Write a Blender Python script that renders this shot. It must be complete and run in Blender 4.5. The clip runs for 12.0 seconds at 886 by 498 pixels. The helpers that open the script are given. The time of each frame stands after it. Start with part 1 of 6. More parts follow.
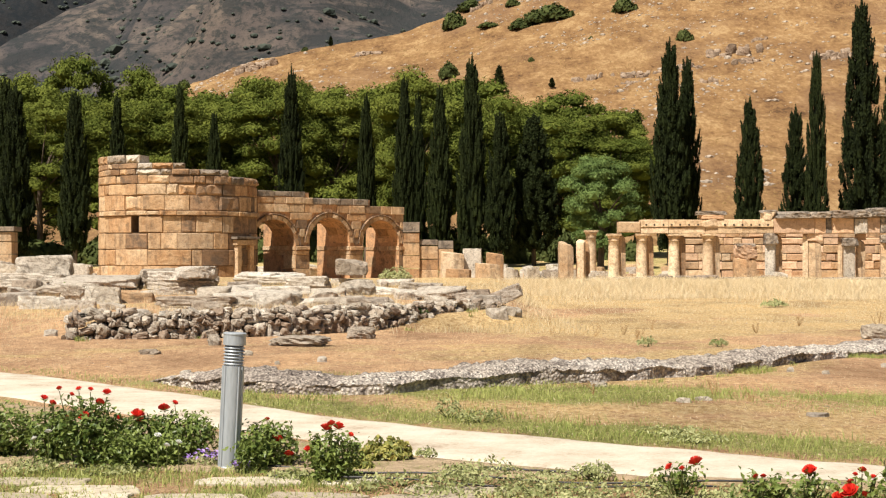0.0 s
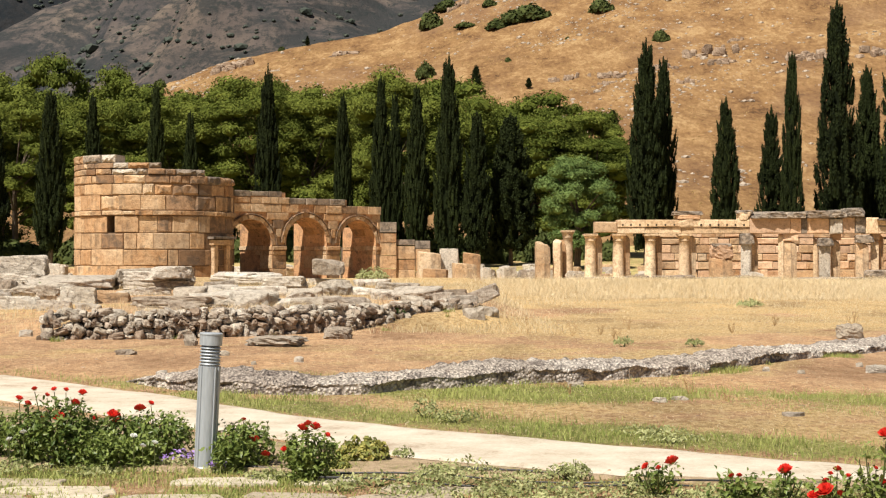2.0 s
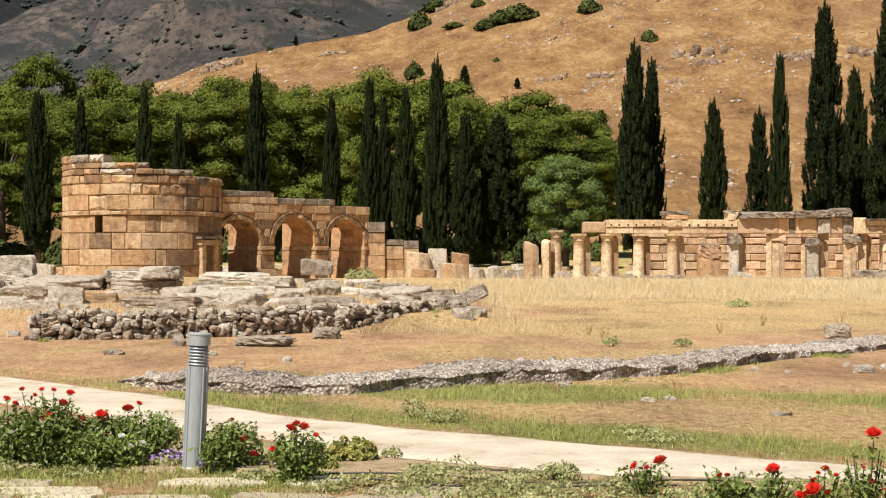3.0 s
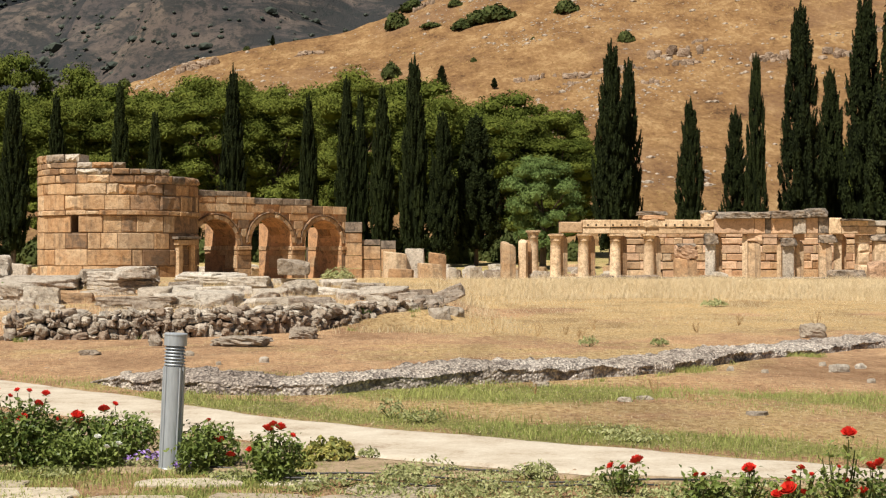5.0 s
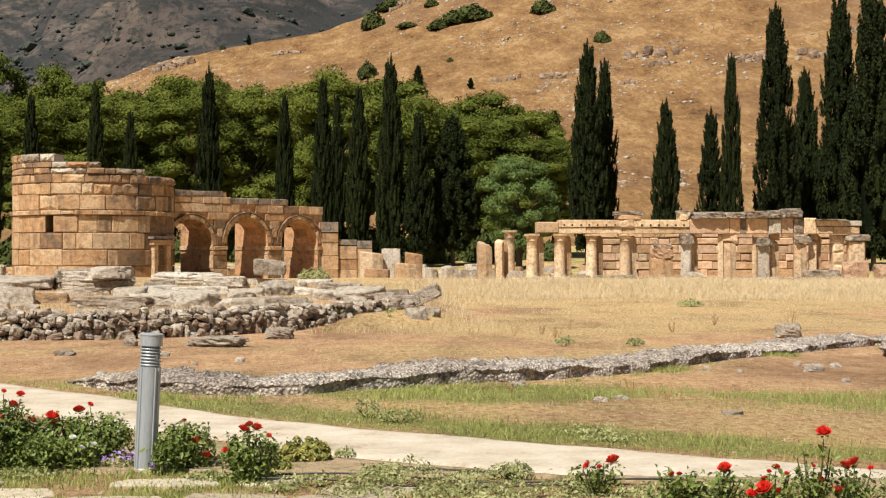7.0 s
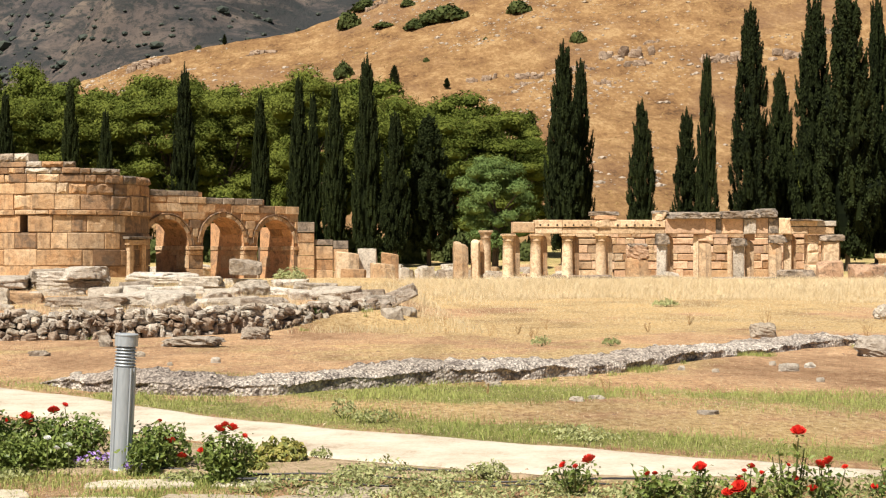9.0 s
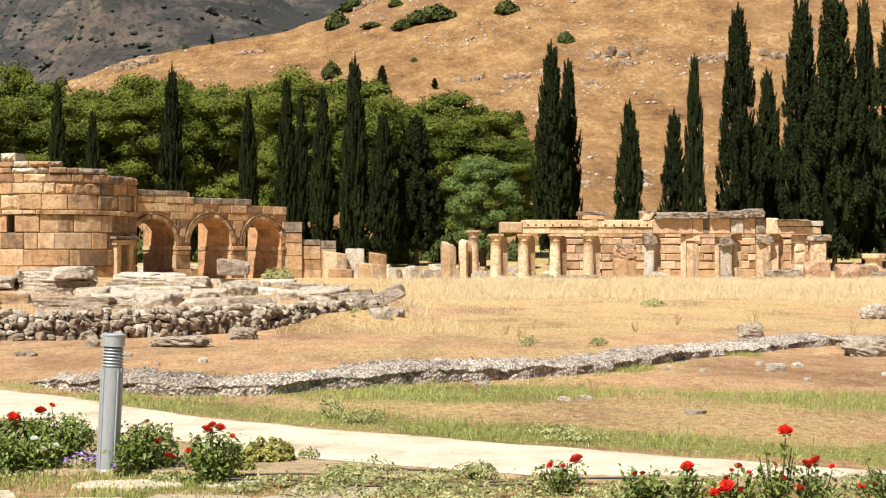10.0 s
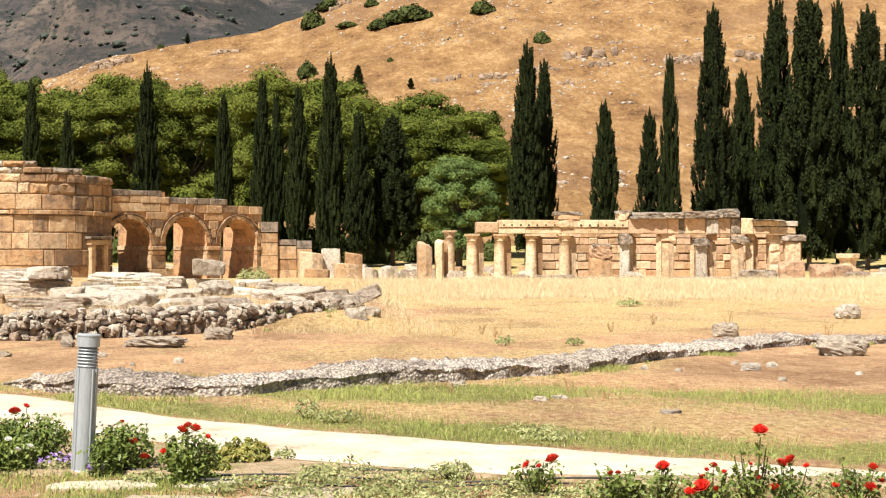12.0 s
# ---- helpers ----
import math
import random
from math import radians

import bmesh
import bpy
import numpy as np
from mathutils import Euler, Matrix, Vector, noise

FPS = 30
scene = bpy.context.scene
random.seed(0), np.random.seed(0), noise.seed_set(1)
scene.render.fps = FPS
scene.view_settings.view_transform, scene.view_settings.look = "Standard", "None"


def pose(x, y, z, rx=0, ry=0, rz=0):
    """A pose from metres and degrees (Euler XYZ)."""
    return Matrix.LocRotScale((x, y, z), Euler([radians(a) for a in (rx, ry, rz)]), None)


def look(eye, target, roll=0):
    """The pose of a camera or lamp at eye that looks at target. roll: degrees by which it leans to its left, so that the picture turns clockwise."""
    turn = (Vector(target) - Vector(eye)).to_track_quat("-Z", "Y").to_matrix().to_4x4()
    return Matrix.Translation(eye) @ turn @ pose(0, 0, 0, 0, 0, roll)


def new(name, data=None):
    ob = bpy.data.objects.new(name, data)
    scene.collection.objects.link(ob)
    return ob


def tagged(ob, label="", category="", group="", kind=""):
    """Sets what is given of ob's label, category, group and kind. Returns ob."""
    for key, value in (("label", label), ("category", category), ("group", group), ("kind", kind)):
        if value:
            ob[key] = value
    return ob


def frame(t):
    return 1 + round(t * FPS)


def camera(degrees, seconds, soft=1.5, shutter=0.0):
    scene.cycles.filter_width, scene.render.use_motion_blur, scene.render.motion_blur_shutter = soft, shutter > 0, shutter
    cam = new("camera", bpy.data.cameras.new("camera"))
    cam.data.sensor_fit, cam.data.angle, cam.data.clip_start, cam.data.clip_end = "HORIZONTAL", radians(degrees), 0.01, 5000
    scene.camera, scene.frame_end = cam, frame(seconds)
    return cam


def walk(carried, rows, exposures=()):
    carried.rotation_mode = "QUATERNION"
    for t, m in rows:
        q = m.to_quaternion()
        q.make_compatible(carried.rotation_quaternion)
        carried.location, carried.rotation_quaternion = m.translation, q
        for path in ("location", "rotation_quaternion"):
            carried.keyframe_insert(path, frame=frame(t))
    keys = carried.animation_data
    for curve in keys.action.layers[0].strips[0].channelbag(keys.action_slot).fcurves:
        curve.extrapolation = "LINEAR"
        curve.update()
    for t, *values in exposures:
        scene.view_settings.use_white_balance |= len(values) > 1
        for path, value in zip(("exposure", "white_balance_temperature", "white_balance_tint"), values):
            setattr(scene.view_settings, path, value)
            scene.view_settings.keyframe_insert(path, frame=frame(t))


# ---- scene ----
# A tripod stands on the paving and pans slowly to the right.
cam = camera(33.0, 12.0, soft=1.2)
EYE, PITCH = 1.58, 0.216
PAN = [(0.0, 0.0), (1.0, -0.452), (2.0, -0.886), (3.0, -1.325), (5.0, -2.203), (6.0, -2.644), (7.0, -3.108),
       (9.0, -4.02), (10.0, -4.487), (11.0, -4.950), (12.0, -5.405)]
walk(cam, [(t, pose(0, 0, EYE, 90 + PITCH, 0, yaw)) for t, yaw in PAN], exposures=[(0.0, 0.71), (3.0, 0.58), (5.5, 0.43), (6.5, 0.43), (7.5, 0.60), (9.5, 0.79), (12.0, 1.02)])

# ---------------------------------------------------------------- light
SUN_EL, SUN_AZ = 57.0, 215.0      # degrees; azimuth clockwise from +y
world = bpy.data.worlds.new("sky")
scene.world = world
world.use_nodes = True
wn = world.node_tree.nodes
sky = wn.new("ShaderNodeTexSky")
sky.sky_type = "NISHITA"
sky.sun_disc = False
sky.sun_elevation, sky.sun_rotation = radians(SUN_EL), radians(SUN_AZ)
sky.air_density, sky.dust_density = 1.0, 1.5
world.node_tree.links.new(sky.outputs[0], wn["Background"].inputs[0])
wn["Background"].inputs[1].default_value = 0.035
sun = new("sun", bpy.data.lights.new("sun", "SUN"))
sun.data.energy, sun.data.angle, sun.data.color = 5.0, radians(0.53), (1.0, 0.94, 0.83)
sun_from = Vector((math.sin(radians(SUN_AZ)) * math.cos(radians(SUN_EL)), math.cos(radians(SUN_AZ)) * math.cos(radians(SUN_EL)), math.sin(radians(SUN_EL))))
sun.matrix_world = look(sun_from * 300, (0, 0, 0))


# ---------------------------------------------------------------- materials
def ramp(tree, fac, stops):
    r = tree.nodes.new("ShaderNodeValToRGB")
    while len(r.color_ramp.elements) < len(stops):
        r.color_ramp.elements.new(0.5)
    for e, (p, c) in zip(r.color_ramp.elements, stops):
        e.position, e.color = p, (*c, 1)
    tree.links.new(fac, r.inputs[0])
    return r.outputs[0]


def mixed(tree, fac, a, b, blend="MIX"):
    m = tree.nodes.new("ShaderNodeMix")
    m.data_type, m.blend_type = "RGBA", blend
    for sock, v in ((m.inputs[0], fac), (m.inputs[6], a), (m.inputs[7], b)):
        if isinstance(v, (int, float)):
            sock.default_value = v
        elif isinstance(v, tuple):
            sock.default_value = (*v, 1)
        else:
            tree.links.new(v, sock)
    return m.outputs[2]


def calc(tree, op, a, b=0.0, c=0.0, clamp=False):
    m = tree.nodes.new("ShaderNodeMath")
    m.operation, m.use_clamp = op, clamp
    for sock, v in zip(m.inputs, (a, b, c)):
        if isinstance(v, (int, float)):
            sock.default_value = v
        else:
            tree.links.new(v, sock)
    return m.outputs[0]


def noisy(tree, vec, scale, detail=4.0, rough=0.55, dist=0.0):
    n = tree.nodes.new("ShaderNodeTexNoise")
    n.inputs["Scale"].default_value, n.inputs["Detail"].default_value = scale, detail
    n.inputs["Roughness"].default_value, n.inputs["Distortion"].default_value = rough, dist
    tree.links.new(vec, n.inputs["Vector"])
    return n.outputs[0]


def coords(tree, shift=True, stretch=(1, 1, 1)):
    """Object coordinates in metres, moved by each object's own random number."""
    tc = tree.nodes.new("ShaderNodeTexCoord")
    mp = tree.nodes.new("ShaderNodeMapping")
    mp.inputs["Scale"].default_value = stretch
    tree.links.new(tc.outputs["Object"], mp.inputs[0])
    info = tree.nodes.new("ShaderNodeObjectInfo")
    if shift:
        tree.links.new(calc(tree, "MULTIPLY", info.outputs["Random"], 57.0), mp.inputs["Location"])
    return mp.outputs[0], info.outputs["Random"]


def blank(name, rough=0.9, spec=0.2):
    m = bpy.data.materials.new(name)
    m.use_nodes = True
    b = m.node_tree.nodes["Principled BSDF"]
    b.inputs["Roughness"].default_value = rough
    b.inputs["Specular IOR Level"].default_value = spec
    return m, m.node_tree, b


def bump(tree, bsdf, height, strength, distance):
    n = tree.nodes.new("ShaderNodeBump")
    n.inputs["Strength"].default_value, n.inputs["Distance"].default_value = strength, distance
    tree.links.new(height, n.inputs["Height"])
    tree.links.new(n.outputs[0], bsdf.inputs["Normal"])


def place_coords(tree):
    """True-size coordinates, moved by each object's own random number so that no two stones look alike."""
    g = tree.nodes.new("ShaderNodeNewGeometry")
    info = tree.nodes.new("ShaderNodeObjectInfo")
    mp = tree.nodes.new("ShaderNodeMapping")
    tree.links.new(g.outputs["Position"], mp.inputs[0])
    tree.links.new(calc(tree, "MULTIPLY", info.outputs["Random"], 57.0), mp.inputs["Location"])
    return mp.outputs[0], info.outputs["Random"]


def stone(name, tones, stain, stain_at=0.6, scale=1.2, depth=0.03, coarse=0.0, deep=0.6, streak=0.0):
    """Weathered stone: tones picked by each piece and by broad patches, pits and stains of their own shape."""
    m, t, b = blank(name, 0.95, 0.12)
    v, rnd = place_coords(t)
    broad = noisy(t, v, scale * 0.9, 4, 0.6)
    mid = noisy(t, v, scale * 3.2, 6, 0.7, 0.3)
    fine = noisy(t, v, scale * 11, 6, 0.75)
    f = calc(t, "ADD", calc(t, "MULTIPLY", rnd, 0.62), calc(t, "MULTIPLY", broad, 0.42))
    n = len(tones)
    col = ramp(t, f, [(0.12 + 0.76 * i / (n - 1), c) for i, c in enumerate(tones)])
    own = calc(t, "FRACT", calc(t, "MULTIPLY", rnd, 17.3))
    col = mixed(t, 1.0, col, ramp(t, own, [(0.0, (0.74, 0.70, 0.68)), (0.35, (0.96, 0.94, 0.92)), (1.0, (1.18, 1.19, 1.20))]), "MULTIPLY")
    lum = ramp(t, mid, [(0.32, (0.50, 0.46, 0.43)), (0.50, (0.98, 0.97, 0.96)), (0.68, (1.16, 1.16, 1.14))])
    col = mixed(t, deep, col, lum, "MULTIPLY")
    pit = ramp(t, fine, [(0.32, (0.42, 0.38, 0.35)), (0.46, (1, 1, 1)), (0.70, (1.12, 1.12, 1.1))])
    col = mixed(t, 0.8, col, pit, "MULTIPLY")
    st = noisy(t, v, scale * 1.5, 7, 0.7, 0.6)
    mask = ramp(t, st, [(stain_at - 0.05, (0, 0, 0)), (stain_at + 0.07, (1, 1, 1))])
    col = mixed(t, calc(t, "MULTIPLY", mask, 0.75), col, stain)
    if streak:
        run = noisy(t, coords(t, False, (1.3, 1.3, 0.22))[0], 1.1, 6, 0.7, 0.3)
        col = mixed(t, calc(t, "MULTIPLY", ramp(t, run, [(0.53, (0, 0, 0)), (0.66, (1, 1, 1))]), streak), col, (0.11, 0.085, 0.065))
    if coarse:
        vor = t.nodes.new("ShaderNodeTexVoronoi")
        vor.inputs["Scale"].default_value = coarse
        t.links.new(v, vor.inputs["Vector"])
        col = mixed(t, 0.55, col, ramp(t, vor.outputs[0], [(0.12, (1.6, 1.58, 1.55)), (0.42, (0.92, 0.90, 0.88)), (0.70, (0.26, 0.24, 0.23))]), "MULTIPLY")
    t.links.new(col, b.inputs["Base Color"])
    h = calc(t, "ADD", calc(t, "MULTIPLY", fine, 0.5), mid)
    if coarse:
        h = calc(t, "SUBTRACT", h, calc(t, "MULTIPLY", vor.outputs[0], 0.9))
    bump(t, b, h, 1.0, depth)
    return m


M_ASHLAR = stone("honey_travertine", [(0.37, 0.215, 0.115), (0.48, 0.315, 0.18), (0.57, 0.42, 0.275), (0.44, 0.26, 0.135), (0.53, 0.365, 0.22), (0.62, 0.49, 0.345)], (0.19, 0.14, 0.095), 0.60, 1.3, 0.07, 0.0, 0.75, 0.6)
M_DARK_BROWN = stone("dark_brown_travertine", [(0.25, 0.150, 0.085), (0.37, 0.24, 0.145), (0.22, 0.150, 0.10), (0.31, 0.195, 0.11)], (0.115, 0.088, 0.068), 0.54, 1.2, 0.06, 0.0, 0.75, 0.75)
# Stone of the gate's vaults and core, in warm brown tones.
M_VAULT = stone("brown_vault_stone", [(0.4025, 0.2311, 0.1207), (0.6038, 0.3622, 0.2012), (0.5037, 0.2818, 0.1507)], (0.1610, 0.1104, 0.0805), 0.55)
M_BLOCK = stone("bleached_limestone", [(0.37, 0.32, 0.262), (0.57, 0.515, 0.445), (0.43, 0.37, 0.298), (0.66, 0.61, 0.535)], (0.15, 0.125, 0.10), 0.59, 2.4, 0.08, 0.0, 0.8)
M_CAP = stone("grey_weathered_travertine", [(0.20, 0.165, 0.135), (0.36, 0.30, 0.24), (0.27, 0.215, 0.165)], (0.08, 0.068, 0.058), 0.52, 1.6, 0.05)
M_CORE = stone("earthy_core", [(0.1800, 0.1100, 0.0700), (0.2600, 0.1700, 0.1000), (0.2000, 0.1300, 0.0800)], (0.1600, 0.1200, 0.1000))
M_PALE = stone("pale_travertine", [(0.60, 0.425, 0.255), (0.71, 0.555, 0.385), (0.655, 0.485, 0.31)], (0.3958, 0.2675, 0.1625), 0.55, 1.6, 0.05, 0.0, 0.85, 0.25)
M_ORANGE = stone("orange_travertine", [(0.5152, 0.3115, 0.1814), (0.6160, 0.4095, 0.2601), (0.6720, 0.4845, 0.3387), (0.5488, 0.3403, 0.2056)], (0.2464, 0.1615, 0.1089), 0.66)
M_RUBBLE = stone("rubble_stone", [(0.18, 0.138, 0.104), (0.34, 0.28, 0.225), (0.235, 0.175, 0.13), (0.48, 0.425, 0.355)], (0.0629, 0.0561, 0.0485), 0.58, 3.0, 0.02)
M_RED = stone("red_brown_stone", [(0.30, 0.185, 0.12), (0.43, 0.285, 0.19), (0.35, 0.215, 0.135)], (0.12, 0.085, 0.06), 0.56, 1.6, 0.07)
M_PACK = stone("dark_earth_packing", [(0.075, 0.052, 0.036), (0.13, 0.09, 0.06), (0.095, 0.066, 0.045)], (0.05, 0.04, 0.03))
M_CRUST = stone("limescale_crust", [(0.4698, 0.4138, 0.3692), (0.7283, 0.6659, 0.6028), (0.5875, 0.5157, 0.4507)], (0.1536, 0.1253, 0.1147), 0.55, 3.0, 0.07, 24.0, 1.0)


def leafy(name, dark, light, rough=0.6, thin=0.25, patch=0.4, isle=0.55):
    m, t, b = blank(name, rough, 0.3 if rough < 0.55 else 0.06)
    v, rnd = coords(t)
    g = t.nodes.new("ShaderNodeNewGeometry")
    f = calc(t, "ADD", calc(t, "MULTIPLY", g.outputs["Random Per Island"], isle), calc(t, "MULTIPLY", noisy(t, v, patch, 2), 1.05 - isle))
    f = calc(t, "ADD", f, calc(t, "MULTIPLY", calc(t, "SUBTRACT", rnd, 0.5), 0.25))
    col = ramp(t, f, [(0.2, dark), (0.85, light)])
    t.links.new(col, b.inputs["Base Color"])
    if thin:
        tr = t.nodes.new("ShaderNodeBsdfTranslucent")
        t.links.new(mixed(t, 0.5, col, tuple(min(1, c * 1.5) for c in light)), tr.inputs[0])
        mx = t.nodes.new("ShaderNodeMixShader")
        mx.inputs[0].default_value = thin
        t.links.new(b.outputs[0], mx.inputs[1])
        t.links.new(tr.outputs[0], mx.inputs[2])
        t.links.new(mx.outputs[0], t.nodes["Material Output"].inputs[0])
    return m


M_CYPRESS = leafy("cypress_foliage", (0.005, 0.0075, 0.003), (0.027, 0.036, 0.011), 0.8, thin=0.03, patch=0.6, isle=0.5)
M_PINE = leafy("pine_needles", (0.046, 0.066, 0.011), (0.165, 0.185, 0.035), 0.8, thin=0.06, patch=0.3, isle=0.35)
M_BROAD = leafy("broadleaf_foliage", (0.060, 0.100, 0.028), (0.165, 0.225, 0.070), thin=0.1, isle=0.35)
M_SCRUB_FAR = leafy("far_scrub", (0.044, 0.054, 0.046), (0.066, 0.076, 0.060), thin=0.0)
M_SCRUB = leafy("scrub_foliage", (0.036, 0.048, 0.015), (0.085, 0.10, 0.032), 0.8, thin=0.1)


def bark_material():
    m, t, b = blank("grey_brown_bark")
    v, rnd = coords(t, True, (4, 4, 0.6))
    col = ramp(t, noisy(t, v, 3, 5), [(0.3, (0.05, 0.035, 0.025)), (0.7, (0.16, 0.12, 0.09))])
    t.links.new(col, b.inputs["Base Color"])
    bump(t, b, noisy(t, v, 5, 5), 0.8, 0.03)
    return m


M_BARK = bark_material()


def ground_material(name):
    """Trodden earth with straw, dry grass and green growth where the sheet's own cover says so."""
    m, t, b = blank(name, 0.95, 0.1)
    v, _ = coords(t, False)
    att = t.nodes.new("ShaderNodeAttribute")
    att.attribute_name = "cover"
    sep = t.nodes.new("ShaderNodeSeparateColor")
    t.links.new(att.outputs["Color"], sep.inputs[0])
    fine = noisy(t, coords(t, False, (1, 0.5, 1))[0], 11, 8, 0.8)
    mid = noisy(t, coords(t, False, (0.8, 0.4, 1))[0], 2.4, 7, 0.75, 0.4)
    wide = noisy(t, coords(t, False, (0.6, 0.3, 1))[0], 0.6, 6, 0.7, 0.5)
    earth = ramp(t, calc(t, "ADD", calc(t, "MULTIPLY", mid, 0.4), calc(t, "MULTIPLY", fine, 0.6)),
                 [(0.37, (0.26, 0.145, 0.078)), (0.46, (0.485, 0.290, 0.165)), (0.54, (0.63, 0.405, 0.235)), (0.64, (0.80, 0.59, 0.37))])
    straw = ramp(t, fine, [(0.38, (0.325, 0.203, 0.092)), (0.5, (0.585, 0.41, 0.198)), (0.62, (0.72, 0.565, 0.335))])
    green = ramp(t, fine, [(0.36, (0.145, 0.175, 0.040)), (0.62, (0.38, 0.385, 0.13))])
    def cover(ch, soft):
        return ramp(t, calc(t, "ADD", sep.outputs[ch], calc(t, "MULTIPLY", calc(t, "SUBTRACT", calc(t, "ADD", calc(t, "MULTIPLY", mid, 0.6), calc(t, "MULTIPLY", fine, 0.4)), 0.5), soft)),
                    [(0.38, (0, 0, 0)), (0.62, (1, 1, 1))])
    col = mixed(t, cover(0, 1.8), earth, straw)
    col = mixed(t, calc(t, "MULTIPLY", cover(1, 2.2), 0.85), col, green)
    fleck = ramp(t, noisy(t, coords(t, False, (1, 0.4, 1))[0], 42, 3, 0.7), [(0.56, (0, 0, 0)), (0.66, (1, 1, 1))])
    col = mixed(t, calc(t, "MULTIPLY", fleck, 0.65), col, (0.74, 0.60, 0.38))
    clod = ramp(t, noisy(t, coords(t, False, (1, 0.4, 1))[0], 27, 4, 0.75), [(0.34, (0.5, 0.45, 0.42)), (0.46, (1, 1, 1))])
    col = mixed(t, 0.7, col, clod, "MULTIPLY")
    col = mixed(t, 0.8, col, ramp(t, wide, [(0.36, (0.60, 0.55, 0.52)), (0.48, (0.97, 0.95, 0.94)), (0.64, (1.16, 1.12, 1.05))]), "MULTIPLY")
    t.links.new(col, b.inputs["Base Color"])
    bump(t, b, calc(t, "ADD", fine, mid), 1.0, 0.10)
    return m


def hill_material():
    m, t, b = blank("dry_hillside", 0.95, 0.1)
    v, _ = coords(t, False, (1, 0.32, 1))
    fine = noisy(t, v, 1.1, 8, 0.75)
    mid = noisy(t, v, 0.09, 6, 0.65)
    streak = noisy(t, coords(t, False, (0.7, 0.3, 1))[0], 0.3, 6, 0.7, 0.5)
    f = calc(t, "ADD", calc(t, "MULTIPLY", fine, 0.4), calc(t, "ADD", calc(t, "MULTIPLY", mid, 0.35), calc(t, "MULTIPLY", streak, 0.3)))
    col = ramp(t, f, [(0.40, (0.075, 0.040, 0.020)), (0.47, (0.175, 0.096, 0.043)), (0.54, (0.250, 0.145, 0.064)), (0.61, (0.36, 0.235, 0.115))])
    bare = ramp(t, noisy(t, v, 0.03, 6, 0.7), [(0.52, (0, 0, 0)), (0.66, (1, 1, 1))])
    col = mixed(t, calc(t, "MULTIPLY", bare, 0.5), col, (0.17, 0.10, 0.062))
    t.links.new(col, b.inputs["Base Color"])
    bump(t, b, calc(t, "ADD", fine, mid), 1.0, 0.5)
    return m


def mountain_material():
    m, t, b = blank("scrub_mountain", 0.95, 0.05)
    v, _ = coords(t, False)
    spots = noisy(t, v, 0.11, 7, 0.72)
    ribs = noisy(t, v, 0.012, 7, 0.65, 0.4)
    rock = ramp(t, ribs, [(0.35, (0.058, 0.053, 0.052)), (0.48, (0.098, 0.080, 0.070)), (0.62, (0.14, 0.112, 0.090))])
    gully = noisy(t, coords(t, False, (0.5, 0.5, 1.6))[0], 0.02, 6, 0.7, 0.8)
    rock = mixed(t, ramp(t, gully, [(0.45, (0, 0, 0)), (0.56, (0.9, 0.9, 0.9))]), rock, (0.034, 0.036, 0.036))
    col = mixed(t, ramp(t, spots, [(0.50, (0, 0, 0)), (0.60, (0.85, 0.85, 0.85))]), rock, (0.030, 0.034, 0.033))
    far = ramp(t, noisy(t, v, 0.003, 3), [(0.3, (0.9, 0.95, 1.05)), (0.7, (1.05, 1.0, 0.95))])
    col = mixed(t, 1.0, col, far, "MULTIPLY")
    t.links.new(col, b.inputs["Base Color"])
    bump(t, b, calc(t, "ADD", spots, ribs), 0.8, 3.5)
    return m


M_GROUND = ground_material("dry_field")
M_HILL = hill_material()
M_MOUNTAIN = mountain_material()


# ---------------------------------------------------------------- mesh helpers
def mesh_of(name, verts, faces, material=None, smooth=False):
    me = bpy.data.meshes.new(name)
    me.from_pydata([tuple(v) for v in verts], [], faces)
    if material:
        me.materials.append(material)
    if smooth:
        me.polygons.foreach_set("use_smooth", [True] * len(me.polygons))
    me.update()
    return me


def thing(name, label, category, group="", kind="", at=(0, 0, 0), turn=0):
    ob = new(name)
    ob.empty_display_size = 0.2
    ob.matrix_world = pose(*at, 0, 0, turn)
    return tagged(ob, label, category, group, kind)


def under(name, me, parent, label="", m=None):
    """One mesh as a part of a thing, in the thing's own space."""
    ob = new(name, me)
    ob.parent = parent
    if m is not None:
        ob.matrix_basis = m
    if label:
        ob["label"] = label
    return ob


def smoothstep(a, b, x):
    t = np.clip((np.asarray(x, float) - a) / (b - a), 0, 1)
    return t * t * (3 - 2 * t)


def wavy(x, y, scale, seed=0.0):
    """Cheap rolling noise of about -1 to 1 for arrays."""
    x, y = np.asarray(x) * scale + seed * 7.3, np.asarray(y) * scale + seed * 3.1
    return (np.sin(1.7 * x + 1.3 * np.sin(0.9 * y)) + np.sin(2.3 * y + 1.1 * np.sin(1.4 * x + 2)) + np.sin(3.1 * x - 2.2 * y + 4) * 0.6
            + np.sin(5.3 * x + 4.1 * y) * 0.35 + np.sin(-6.7 * x + 7.9 * y + 1) * 0.25) / 3.2


